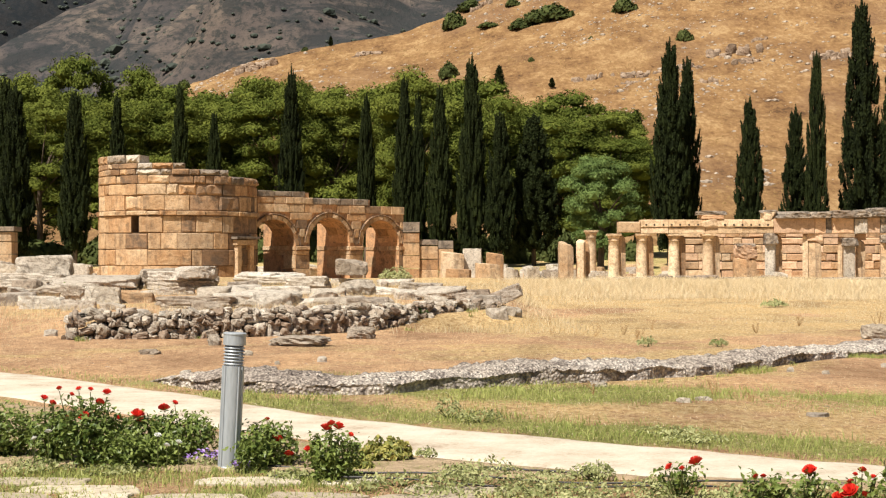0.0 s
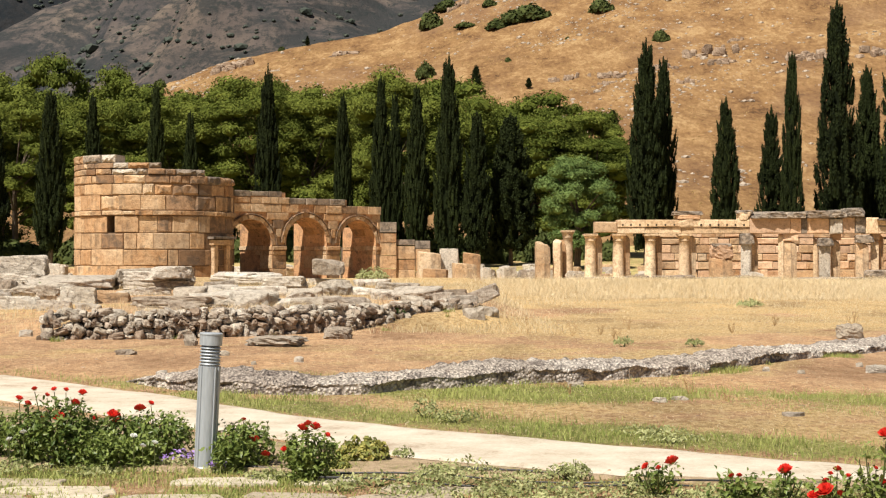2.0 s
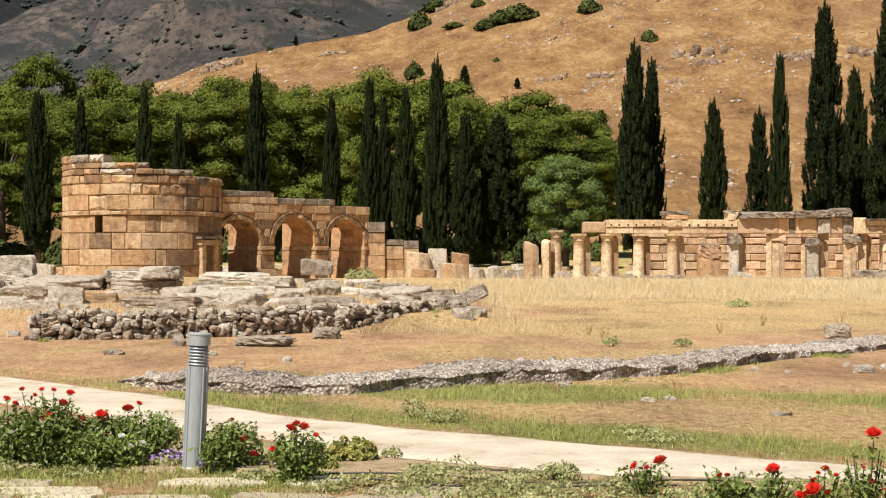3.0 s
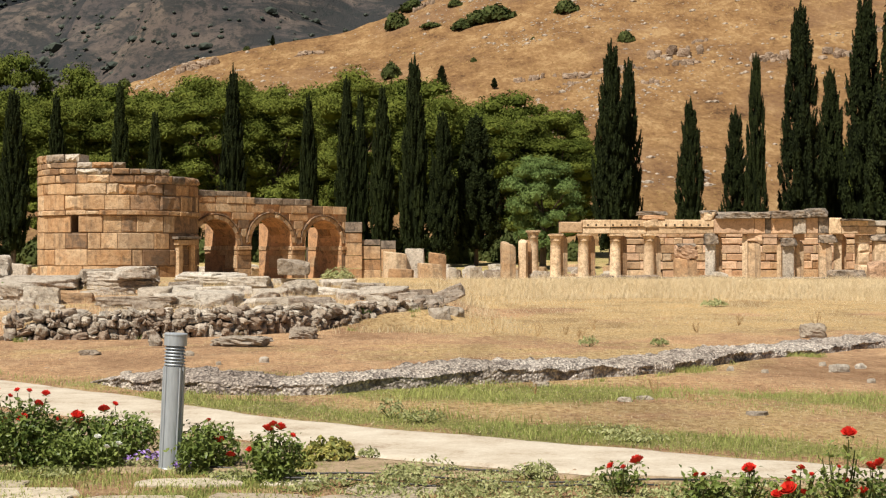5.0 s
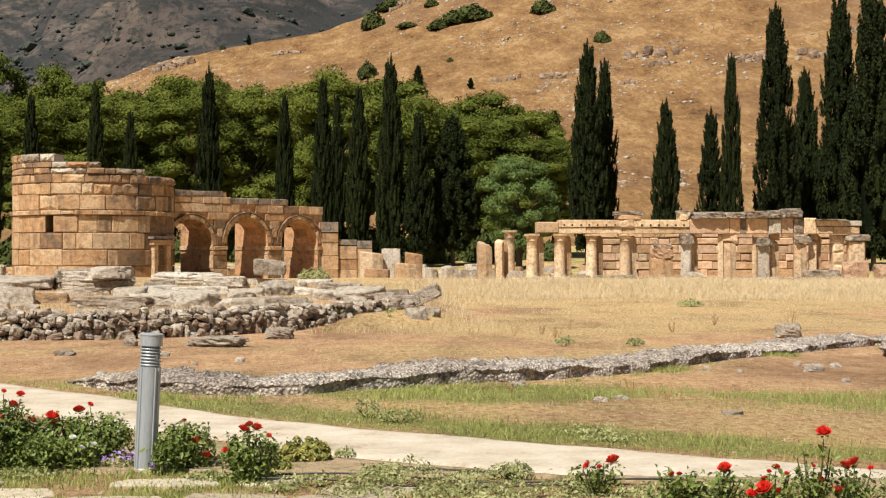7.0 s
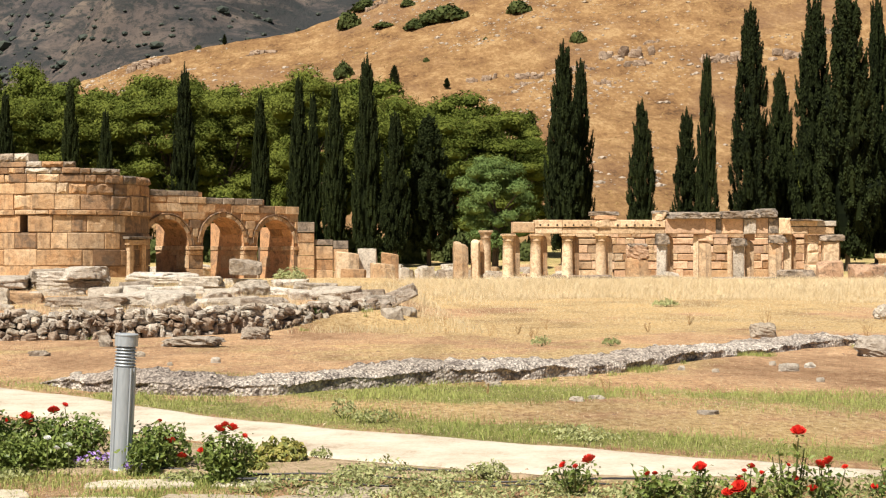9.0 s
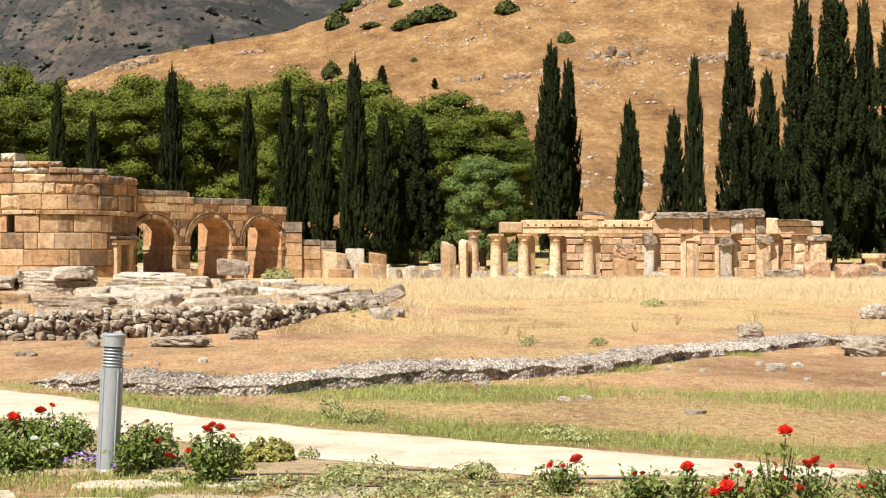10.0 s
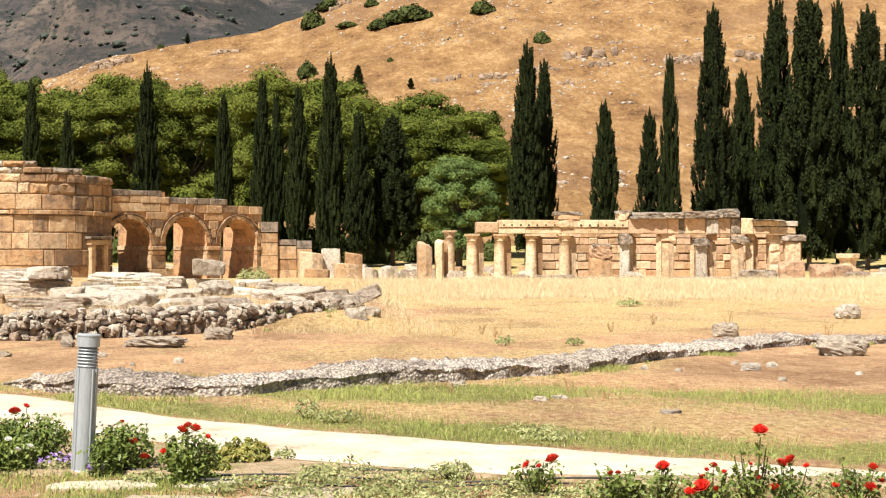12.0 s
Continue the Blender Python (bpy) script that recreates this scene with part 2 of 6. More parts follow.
# ---------------------------------------------------------------- terrain
def plain(x, y):
    """Flat foreground, then a gentle rise into the grove."""
    x, y = np.asarray(x, float), np.asarray(y, float)
    z = 0.028 * np.clip(y - 96, 0, None) * smoothstep(90, 135, y)
    terrace = (0.30 * smoothstep(29.5 + 0.42 * np.clip(x + 4, 0, 6), 31.5 + 0.42 * np.clip(x + 4, 0, 6), y) + 0.28 * smoothstep(33, 50, y)) * (1 - smoothstep(64, 76, y))
    z = z + terrace * (1 - smoothstep(-0.3, 1.6, x - 0.035 * y)) * (1 - (1 - smoothstep(-9.5, -6.8, x)) * (1 - smoothstep(31, 37, y)))
    return z + 0.02 * wavy(x, y, 0.9) * smoothstep(14, 18, y) + 0.10 * wavy(x, y, 0.12, 2) * smoothstep(30, 60, y) * (1 - smoothstep(75, 85, y))


def sheet(name, xs, ys, height, material, cover=None):
    X, Y = np.meshgrid(xs, ys)
    Z = height(X, Y)
    n, k = len(xs), len(ys)
    idx = np.arange(n * k).reshape(k, n)
    quads = np.stack([idx[:-1, :-1], idx[:-1, 1:], idx[1:, 1:], idx[1:, :-1]], -1).reshape(-1, 4)
    me = mesh_of(name, np.stack([X, Y, Z], -1).reshape(-1, 3).tolist(), quads.tolist(), material, True)
    if cover:
        att = me.color_attributes.new("cover", "FLOAT_COLOR", "POINT")
        att.data.foreach_set("color", np.stack([*cover(X, Y), np.zeros_like(X), np.ones_like(X)], -1).reshape(-1).astype(np.float32))
    return new(name, me)


def steps(*spans):
    """Grid lines: (start, end, step) spans one after another."""
    out = []
    for a, b, s in spans:
        out += list(np.arange(a, b - s * 0.25, s))
    return np.array(out + [spans[-1][1]])


PATH_X = (-30.0, -9.0, -6.0, -4.67, -2.88, -2.06, -1.0, 0.08, 1.04, 2.06, 3.27, 4.2, 8.0, 30.0)
PATH_FAR = (34.0, 22.3, 20.2, 18.9, 16.8, 15.84, 14.4, 13.5, 12.8, 12.0, 11.05, 10.5, 9.0, 3.0)
PATH_NEAR = (31.0, 20.0, 17.6, 16.3, 14.4, 13.5, 12.5, 11.4, 10.8, 10.3, 9.98, 9.8, 7.2, 1.0)


def path_near(x):
    return np.interp(x, PATH_X, PATH_NEAR) + 0.07 * wavy(x, x * 0, 2.1, 1) + 0.03 * wavy(x, x * 0, 7, 2)


def path_far(x):
    return np.interp(x, PATH_X, PATH_FAR) + 0.10 * wavy(x, x * 0, 1.7, 4) + 0.04 * wavy(x, x * 0, 6, 5)


def field_cover(x, y):
    """How much straw and how much green growth there is."""
    far = path_far(x)
    straw = 0.5 + 0.4 * wavy(x, y, 0.35, 1) + 0.25 * wavy(x, y * 1.6, 1.1, 3) + 0.5 * smoothstep(40, 50, y) + 0.4 * smoothstep(27, 33, y) * smoothstep(0, 4, x) - 0.75 * smoothstep(0.05, 0.55, wavy(x * 0.55, y * 0.3, 0.6, 5)) * smoothstep(34, 40, y) * (1 - smoothstep(54, 62, y)) - 0.4 * smoothstep(4.5, 8, x) * (1 - smoothstep(26, 30, y)) - 0.35 * smoothstep(18, 22, y) * (1 - smoothstep(30, 38, y)) * (1 - smoothstep(-4, -1, x))
    strip = np.exp(-((y - far - 0.75 - 0.05 * x) / 0.95) ** 2) * (0.95 + 0.4 * wavy(x, y, 0.9, 8)) * (0.45 + 0.55 * smoothstep(-4.5, -0.5, x)) + 0.95 * np.exp(-((y - far - 4.0 - 0.45 * np.clip(x, 0, 3.5)) / 1.4) ** 2) * (0.92 + 0.7 * wavy(x, y, 0.7, 6)) * smoothstep(-2.5, -0.5, x)
    green = 0.9 * strip + 0.1 * wavy(x, y, 0.8, 3) + 0.5 * smoothstep(95, 103, y)
    green = np.maximum(green, (0.75 - 0.35 * smoothstep(-1.0, 0, x)) * (1 - smoothstep(path_near(x) - 0.6, path_near(x), y)) * (0.6 + 0.5 * wavy(x, y, 2.2, 5)))
    return np.clip(straw, 0, 1), np.clip(green, 0, 1)


XS = steps((-1800, -300, 150), (-300, -60, 12), (-60, -12, 1.2), (-12, 14, 0.16), (14, 70, 1.2), (70, 300, 12), (300, 1800, 150))
YS = steps((-300, -20, 40), (-20, 8, 1.0), (8, 27, 0.12), (27, 100, 0.6), (100, 260, 4))
ground = sheet("ground", XS, YS, plain, M_GROUND, field_cover)
tagged(ground, "dry earth field with straw and patches of green grass", "ground", kind="structure")

CREST_X = (-400, -215, -142, -106, -82, -60, -40, -17, -1, 14, 39, 90, 142, 250, 500)
CREST_Z = (14, 27, 36, 44, 55, 64, 68, 72, 77, 83, 93, 107, 120, 140, 150)


def hill_height(x, y):
    crest = np.interp(x, CREST_X, CREST_Z) + 1.2 * wavy(x, y, 0.05, 4)
    t = np.clip((y - 190) / 290, 0, 1)
    up = 0.35 * t + 0.65 * t ** 1.25
    down = 1 - 0.9 * smoothstep(480, 900, y)
    z = plain(x, np.minimum(y, 190)) * (1 - t) + crest * up * down
    return z + (0.9 * wavy(x, y, 0.09, 1) + 0.35 * wavy(x, y, 0.3, 2)) * smoothstep(200, 240, y) - 0.6 * (1 - smoothstep(188, 200, y))


hill = sheet("hill", steps((-420, -130, 8), (-130, 230, 1.6), (230, 500, 8)), steps((188, 330, 2.2), (330, 500, 2.6), (500, 900, 25)), hill_height, M_HILL)
tagged(hill, "sun-scorched orange hillside of dry grass", "hill", kind="structure")


def mountain_height(x, y):
    rise = smoothstep(900, 2700, y)
    ridge = np.abs(wavy(x, y, 0.0042, 3)) * 90 + np.abs(wavy(x, y, 0.011, 6)) * 34 + 9 * wavy(x, y, 0.045, 2)
    body = -6 + 620 * rise ** 1.15 + ridge * smoothstep(950, 1500, y) + 130 * np.exp(-((x + 60) / 260) ** 2) * smoothstep(1000, 1500, y)
    flank = 290 + np.where(x > -372, 1.1, 0.67) * (x + 372) + 14 * wavy(x, y, 0.02, 4)     # the near spur falls away to a valley
    return np.minimum(body, np.maximum(flank, 30 + 0.1 * body))


def far_height(x, y):
    return -40 + 1500 * smoothstep(2500, 5200, y) + np.abs(wavy(x, y, 0.003, 5)) * 110 + np.abs(wavy(x, y, 0.009, 2)) * 40


mountain = sheet("mountain", steps((-2400, -800, 60), (-800, 500, 11), (500, 2400, 60)), steps((880, 2700, 15), (2700, 3400, 70)), mountain_height, M_MOUNTAIN)
tagged(mountain, "dark distant mountain with grey rock and scattered scrub", "mountain", kind="structure")
# Distance haze is put into this slope's dark bluish base colour.
M_FAR = stone("far_haze_tinted_slope", [(0.0165, 0.0198, 0.0242), (0.0286, 0.0308, 0.0341), (0.0220, 0.0248, 0.0297)], (0.0110, 0.0149, 0.0187), 0.5, 0.02, 3.0)
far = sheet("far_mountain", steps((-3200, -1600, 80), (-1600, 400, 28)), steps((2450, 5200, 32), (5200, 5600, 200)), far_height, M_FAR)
tagged(far, "far mountainside covered with scrub, its colour tinted blue-green for haze", "mountain", kind="structure")


# ---------------------------------------------------------------- ashlar
def ashlar(parent, where, s0, s1, z0, z1, material, name="block", slant=(0.0, 0.0), depth=0.12, proud=0.0, segs=1, chip=0.016, label=""):
    """One squared stone. where(s, z, out) turns a place along the wall, a height and a distance outwards into the wall's space."""
    g, c = 0.004 + random.expovariate(1 / 0.006), chip * random.uniform(0.7, 2.6)
    p = proud + random.uniform(-0.03, 0.03) - (random.uniform(0.03, 0.07) if random.random() < 0.14 else 0)
    wob = (random.uniform(-0.004, 0.02), random.uniform(-0.02, 0.004))
    rows = []
    for inset, out in ((g, -depth), (g, p - c * 0.7), (g + c, p)):
        ring = []
        for top in (0, 1):
            a = s0 + (slant[0] if top else 0) + inset
            b = s1 + (slant[1] if top else 0) - inset
            for i in range(segs + 1):
                j = (random.uniform(-0.5, 0.5) * c) if inset > g else random.uniform(-0.008, 0.008)
                ring.append(where(a + (b - a) * i / segs, (z1 - inset + wob[1] if top else z0 + inset + wob[0]) + j, out + (random.uniform(-0.35, 0.35) * c if inset > g else 0)))
        rows.append(ring)
    n = segs + 1
    verts = rows[0] + rows[1] + rows[2]
    faces = []
    for r in (0, 1):
        A, B = r * 2 * n, (r + 1) * 2 * n
        for i in range(segs):
            faces.append((A + i, A + i + 1, B + i + 1, B + i))
            faces.append((A + n + i + 1, A + n + i, B + n + i, B + n + i + 1))
        faces.append((A + n, A, B, B + n))
        faces.append((A + segs, A + n + segs, B + n + segs, B + segs))
    C = 4 * n
    for i in range(segs):
        faces.append((C + i, C + i + 1, C + n + i + 1, C + n + i))
    return under(name, mesh_of(name, verts, faces, material), parent, label)


def split(a, b, size, rough=0.35):
    """Uneven cuts from a to b of about that size."""
    n = max(1, round((b - a) / size))
    w = [1 + random.uniform(-rough, rough) for _ in range(n)]
    tot, out, s = sum(w), [a], a
    for k in w:
        s += (b - a) * k / tot
        out.append(s)
    return list(zip(out[:-1], out[1:]))


# ---------------------------------------------------------------- round tower
TOWER_X, TOWER_Y, TOWER_R = -14.95, 84.6, 4.42
tower = thing("round_tower", "ruined round gate tower of honey-coloured travertine blocks", "tower", at=(TOWER_X, TOWER_Y, 0))


def on_tower(s, z, out):
    a = s / TOWER_R
    r = TOWER_R + out
    return (r * math.sin(a), -r * math.cos(a), z)


def tube(radius, z0, z1, n=48):
    v = [(radius * math.sin(2 * math.pi * i / n), -radius * math.cos(2 * math.pi * i / n), z) for z in (z0, z1) for i in range(n)]
    f = [(i, (i + 1) % n, n + (i + 1) % n, n + i) for i in range(n)] + [tuple(range(n, 2 * n))]
    return v, f


def tower_core():
    """The inner mass, open where the slit window goes through."""
    cut = [radians(-22) - 0.26 / TOWER_R, radians(-22) + 0.26 / TOWER_R]
    angles = sorted([2 * math.pi * i / 48 - math.pi for i in range(49)] + cut)
    v, f = [], []
    for z0, z1 in ((-0.3, 2.75), (2.75, 3.68), (3.68, 5.7)):
        for a, b in zip(angles[:-1], angles[1:]):
            if z0 == 2.75 and cut[0] - 1e-6 < (a + b) / 2 < cut[1]:
                continue
            f.append(tuple(range(len(v), len(v) + 4)))
            v += [((TOWER_R - 0.1) * math.sin(q), -(TOWER_R - 0.1) * math.cos(q), zz) for q, zz in ((a, z0), (b, z0), (b, z1), (a, z1))]
    for q in cut:
        f.append(tuple(range(len(v), len(v) + 4)))
        v += [(r * math.sin(q), -r * math.cos(q), zz) for r, zz in ((TOWER_R - 0.1, 2.75), (TOWER_R - 0.9, 2.75), (TOWER_R - 0.9, 3.68), (TOWER_R - 0.1, 3.68))]
    lid, n = tube(TOWER_R - 0.1, 5.69, 5.7)[0][48:], len(v)
    return mesh_of("core", v + lid, f + [tuple(range(n, n + 48))], M_CORE)


under("core", tower_core(), tower, "rough earthy rubble core")
COURSES = [(-0.1, 0.98), (0.98, 1.86), (1.86, 2.75), (2.75, 3.68), (3.68, 3.95), (3.95, 4.78), (4.78, 5.4), (5.4, 5.86), (5.86, 6.2), (6.2, 6.52), (6.52, 6.98)]
half = math.pi * TOWER_R
for k, (z0, z1) in enumerate(COURSES):
    off = random.uniform(0, 1.2)
    for s0, s1 in split(-half + off, half + off, 1.5 if k < 4 else 1.15 if z1 - z0 > 0.5 else 0.9, 0.62):
        a = math.degrees((s0 + s1) / 2 / TOWER_R)
        a = (a + 180) % 360 - 180
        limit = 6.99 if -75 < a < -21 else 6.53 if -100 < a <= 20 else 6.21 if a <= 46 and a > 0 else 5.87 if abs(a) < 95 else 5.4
        if z1 > limit:
            continue
        cap = z1 > 6.19 and (k == 10 or a > -21) or (k == 7 and a > 46) or (k == 8 and 20 < a)
        if k == 4:
            ashlar(tower, on_tower, s0, s1, z0, z1, M_ASHLAR, "cornice_block", proud=0.1, segs=3)
        else:
            if k == 3 and s0 / TOWER_R < radians(-22) < s1 / TOWER_R:
                w = radians(-22) * TOWER_R
                ashlar(tower, on_tower, s0, w - 0.25, z0, z1, M_ASHLAR, segs=2)
                ashlar(tower, on_tower, w + 0.25, s1, z0, z1, M_ASHLAR, segs=2)
                continue
            # Caps and blocks turn darker brown more often towards the tower's right side.
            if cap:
                ashlar(tower, on_tower, s0, s1, z0, z1, random.choice((M_DARK_BROWN, M_CAP)) if a > 10 else random.choice((M_ASHLAR, M_BLOCK, M_CAP)), "cap_block", depth=1.1, proud=0.05, segs=4, chip=0.07, label="weathered cap stone")
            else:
                ashlar(tower, on_tower, s0, s1, z0, z1, M_DARK_BROWN if random.random() < (0.85 if k >= 5 and a > 18 else 0.35 if k >= 7 else 0.06 if a < 5 else 0.25 if a < 25 else 0.6) else M_ASHLAR, depth=0.9 if z1 > 5.3 else 0.12, segs=4, chip=random.choice((0.016, 0.02, 0.03, 0.05)))


# ---------------------------------------------------------------- arched gate
GATE = pose(-10.6, 86.0, 0, 0, 0, 41)
gate = new("arched_gate")
gate.matrix_world = GATE
tagged(gate, "ruined gate with three round arches of orange travertine", "gate")
THICK, ROOF = 3.35, 2.1      # the passage walls reach further back than the vault
ARCHES = [(1.1, 1.5, 2.12), (5.1, 1.5, 2.28), (9.02, 1.42, 2.26)]
GATE_S = (-1.2, 10.85)


def gate_top(s):
    return 5.3 if s < 3.6 else 4.98 if s < 8.2 else 4.6


def gate_body():
    """The wall's own mass: piers, spandrels and barrel vaults, with the openings going right through."""
    ss = []
    for c, r, zc in ARCHES:
        ss += [c + r * math.sin(radians(a)) for a in range(-90, 91, 6)]
    ss = sorted(set([round(s, 4) for s in ss] + [GATE_S[0], GATE_S[1], 3.6, 8.2]))
    v, f = [], []
    def low(s):
        for c, r, zc in ARCHES:
            if abs(s - c) <= r + 1e-4:
                return zc + math.sqrt(max(0, r * r - (s - c) ** 2))
        return -0.3
    def quad(*p):
        f.append(tuple(range(len(v), len(v) + 4)))
        v.extend(p)
    for a, b in zip(ss[:-1], ss[1:]):
        mid = (a + b) / 2
        inside = any(abs(mid - c) < r for c, r, _ in ARCHES)
        la, lb = (low(a), low(b)) if inside else (-0.3, -0.3)
        t = gate_top(mid) - 0.06
        quad((a, 0.1, la), (b, 0.1, lb), (b, 0.1, t), (a, 0.1, t))
        quad((b, ROOF, lb), (a, ROOF, la), (a, ROOF, t), (b, ROOF, t))
        quad((a, 0.1, t), (b, 0.1, t), (b, ROOF, t), (a, ROOF, t))
        if inside:
            quad((b, 0.0, lb), (a, 0.0, la), (a, ROOF, la), (b, ROOF, lb))
    for c, r, zc in ARCHES:
        for s in (c - r, c + r):
            quad((s, 0.0, -0.3), (s, 0.0, zc), (s, ROOF, zc), (s, ROOF, -0.3))
    ends = [GATE_S[0]] + [q for c, r, _ in ARCHES for q in (c - r, c + r)] + [GATE_S[1]]
    for k, (a, b) in enumerate(zip(ends[::2], ends[1::2])):
        t = (2.4, 3.4, 3.5, 3.3)[k]
        quad((a, ROOF, -0.3), (a, THICK, -0.3), (a, THICK, t), (a, ROOF, t))
        quad((b, ROOF, -0.3), (b, THICK, -0.3), (b, THICK, t), (b, ROOF, t))
        quad((a, THICK, -0.3), (b, THICK, -0.3), (b, THICK, t), (a, THICK, t))
        quad((a, ROOF, t), (b, ROOF, t), (b, THICK, t), (a, THICK, t))
    for s in GATE_S:
        quad((s, 0.1, -0.3), (s, ROOF, -0.3), (s, ROOF, gate_top(s) - 0.06), (s, 0.1, gate_top(s) - 0.06))
    return mesh_of("body", v, f, M_VAULT)


under("body", gate_body(), gate, "brown vault and core")


def on_gate(s, z, out):
    return (s, -out, z)


def span_of(i, z):
    """Half width kept free by arch i at the height z."""
    c, r, zc = ARCHES[i]
    R = r + 0.36
    if z <= zc:
        return r + 0.005
    return math.sqrt(max(0, R * R - (z - zc) ** 2))


z = -0.1
for h in (0.85, 0.8, 0.28, 0.28, 0.5, 0.5, 0.49, 0.45, 0.5, 0.4, 0.35):
    z0, z1 = z, z + h
    z = z1
    edges = [GATE_S[0]]
    for i, (c, r, zc) in enumerate(ARCHES):
        edges += [c - max(span_of(i, z0), span_of(i, z1) if z1 > zc else 0), c + max(span_of(i, z0), span_of(i, z1) if z1 > zc else 0)]
    edges.append(GATE_S[1])
    for a, b in zip(edges[::2], edges[1::2]):
        if b - a < 0.12:
            continue
        impost = abs(z0 - 1.83) < 0.02
        for s0, s1 in split(a, b, 1.1):
            if z1 > gate_top((s0 + s1) / 2) + 0.12:
                continue
            top = z1 > gate_top((s0 + s1) / 2) - 0.3
            ashlar(gate, on_gate, s0, s1, z0, z1, M_CAP if top and s0 < 7 else M_DARK_BROWN if random.random() < 0.28 else M_ASHLAR, "impost" if impost else "block", proud=0.1 if impost else 0.0,
                   depth=ROOF if top else 0.12)
for c, r, zc in ARCHES:
    n = 13
    for i in range(n):
        a0, a1 = math.pi * i / n, math.pi * (i + 1) / n

        def on_ring(s, q, out, c=c, zc=zc):
            return (c - q * math.cos(s), -out, zc + q * math.sin(s))
        ashlar(gate, lambda s, q, out: on_ring(s / 1.7, q, out), a0 * 1.7, a1 * 1.7, r, r + 0.27, M_ASHLAR, "voussoir", segs=2)
        ashlar(gate, lambda s, q, out: on_ring(s / 1.7, q, out), a0 * 1.7, a1 * 1.7, r + 0.27, r + 0.37, M_DARK_BROWN, "moulding", proud=0.06, segs=2, chip=0.02)


# jamb stones and vault ribs inside the passages
for c, r, zc in ARCHES:
    for side in (-1, 1):
        for z0, z1 in ((-0.1, 0.75), (0.75, 1.55), (1.55, 1.83), (1.83, 2.11), (2.11, zc)):
            if z1 - z0 < 0.05:
                continue
            for s0, s1 in split(0.02, ROOF if z0 > 2.05 else THICK, 1.0, 0.3):
                ashlar(gate, lambda s, q, out, c=c, r=r, side=side: (c + side * (r - out), s, q), s0, s1, z0, z1, M_ASHLAR, "jamb_stone", depth=0.05, proud=0.05 if abs(z0 - 1.83) < 0.01 else 0.004)
    for i in range(9):
        a0, a1 = math.pi * i / 9, math.pi * (i + 1) / 9
        for s0, s1 in split(0.02, ROOF, 0.9, 0.2):
            ashlar(gate, lambda s, q, out, c=c, r=r, zc=zc: (c - (r - out) * math.cos(q / r), s, zc + (r - out) * math.sin(q / r)), s0, s1, a0 * r, a1 * r, M_VAULT, "vault_stone", depth=0.05, proud=0.004)


# ---------------------------------------------------------------- trees
def rod(p, q, r0, r1, sides=6):
    """A tapered limb from p to q."""
    p, q = Vector(p), Vector(q)
    x = (q - p).orthogonal().normalized()
    y = (q - p).normalized().cross(x)
    v = [c + r * (math.cos(6.2832 * i / sides) * x + math.sin(6.2832 * i / sides) * y) for c, r in ((p, r0), (q, r1)) for i in range(sides)]
    return v, [(i, (i + 1) % sides, sides + (i + 1) % sides, sides + i) for i in range(sides)]


def join(name, lumps, material, smooth=False):
    v, f = [], []
    for lv, lf in lumps:
        n = len(v)
        v += [tuple(p) for p in lv]
        f += [tuple(i + n for i in face) for face in lf]
    return mesh_of(name, v, f, material, smooth)


def tufts(name, centres, normals, size, material, rng, flat=0.5, aspect=1.6, upright=False):
    """Small leaf sprays: a bent quad at each centre, turned about its normal."""
    n = len(centres)
    nrm = normals + rng.normal(0, flat, (n, 3))
    nrm /= np.linalg.norm(nrm, axis=1, keepdims=True) + 1e-9
    up = rng.normal(0, 1, (n, 3))
    if upright:
        up = np.cross(nrm, np.array([0, 0, 1.0]) + up * 0.3)
    a = np.cross(nrm, up)
    a /= np.linalg.norm(a, axis=1, keepdims=True) + 1e-9
    b = np.cross(nrm, a)
    s = size * rng.uniform(0.6, 1.4, (n, 1))
    v = np.stack([centres - a * s, centres + b * s / aspect, centres + a * s + nrm * s * 0.25, centres - b * s / aspect], 1).reshape(-1, 3)
    f = np.arange(4 * n).reshape(n, 4)
    return mesh_of(name, v.tolist(), f.tolist(), material)


BALL = bmesh.new()
bmesh.ops.create_icosphere(BALL, subdivisions=1, radius=1.0)
BALL_V, BALL_F = [v.co.copy() for v in BALL.verts], [tuple(v.index for v in f.verts) for f in BALL.faces]
BALL.free()


def puff(centre, sx, sy, sz, seed):
    """An uneven inner mass of foliage under the sprays."""
    out = []
    for v in BALL_V:
        k = 1 + 0.28 * noise.noise(v * 1.9 + Vector((seed * 3.1, seed, 0))) + 0.15 * noise.noise(v * 4.7 + Vector((0, seed * 2.3, 1)))
        out.append((centre[0] + v.x * sx * k, centre[1] + v.y * sy * k, centre[2] + v.z * sz * k))
    return out, BALL_F


def cypress_girth(t):
    """Radius of the spire at the height t, both as parts of one."""
    return np.minimum(1, 0.62 + t / 0.35) * (1 - np.clip((t - 0.22) / 0.78, 0, 1) ** 1.6) * 0.92 + 0.07


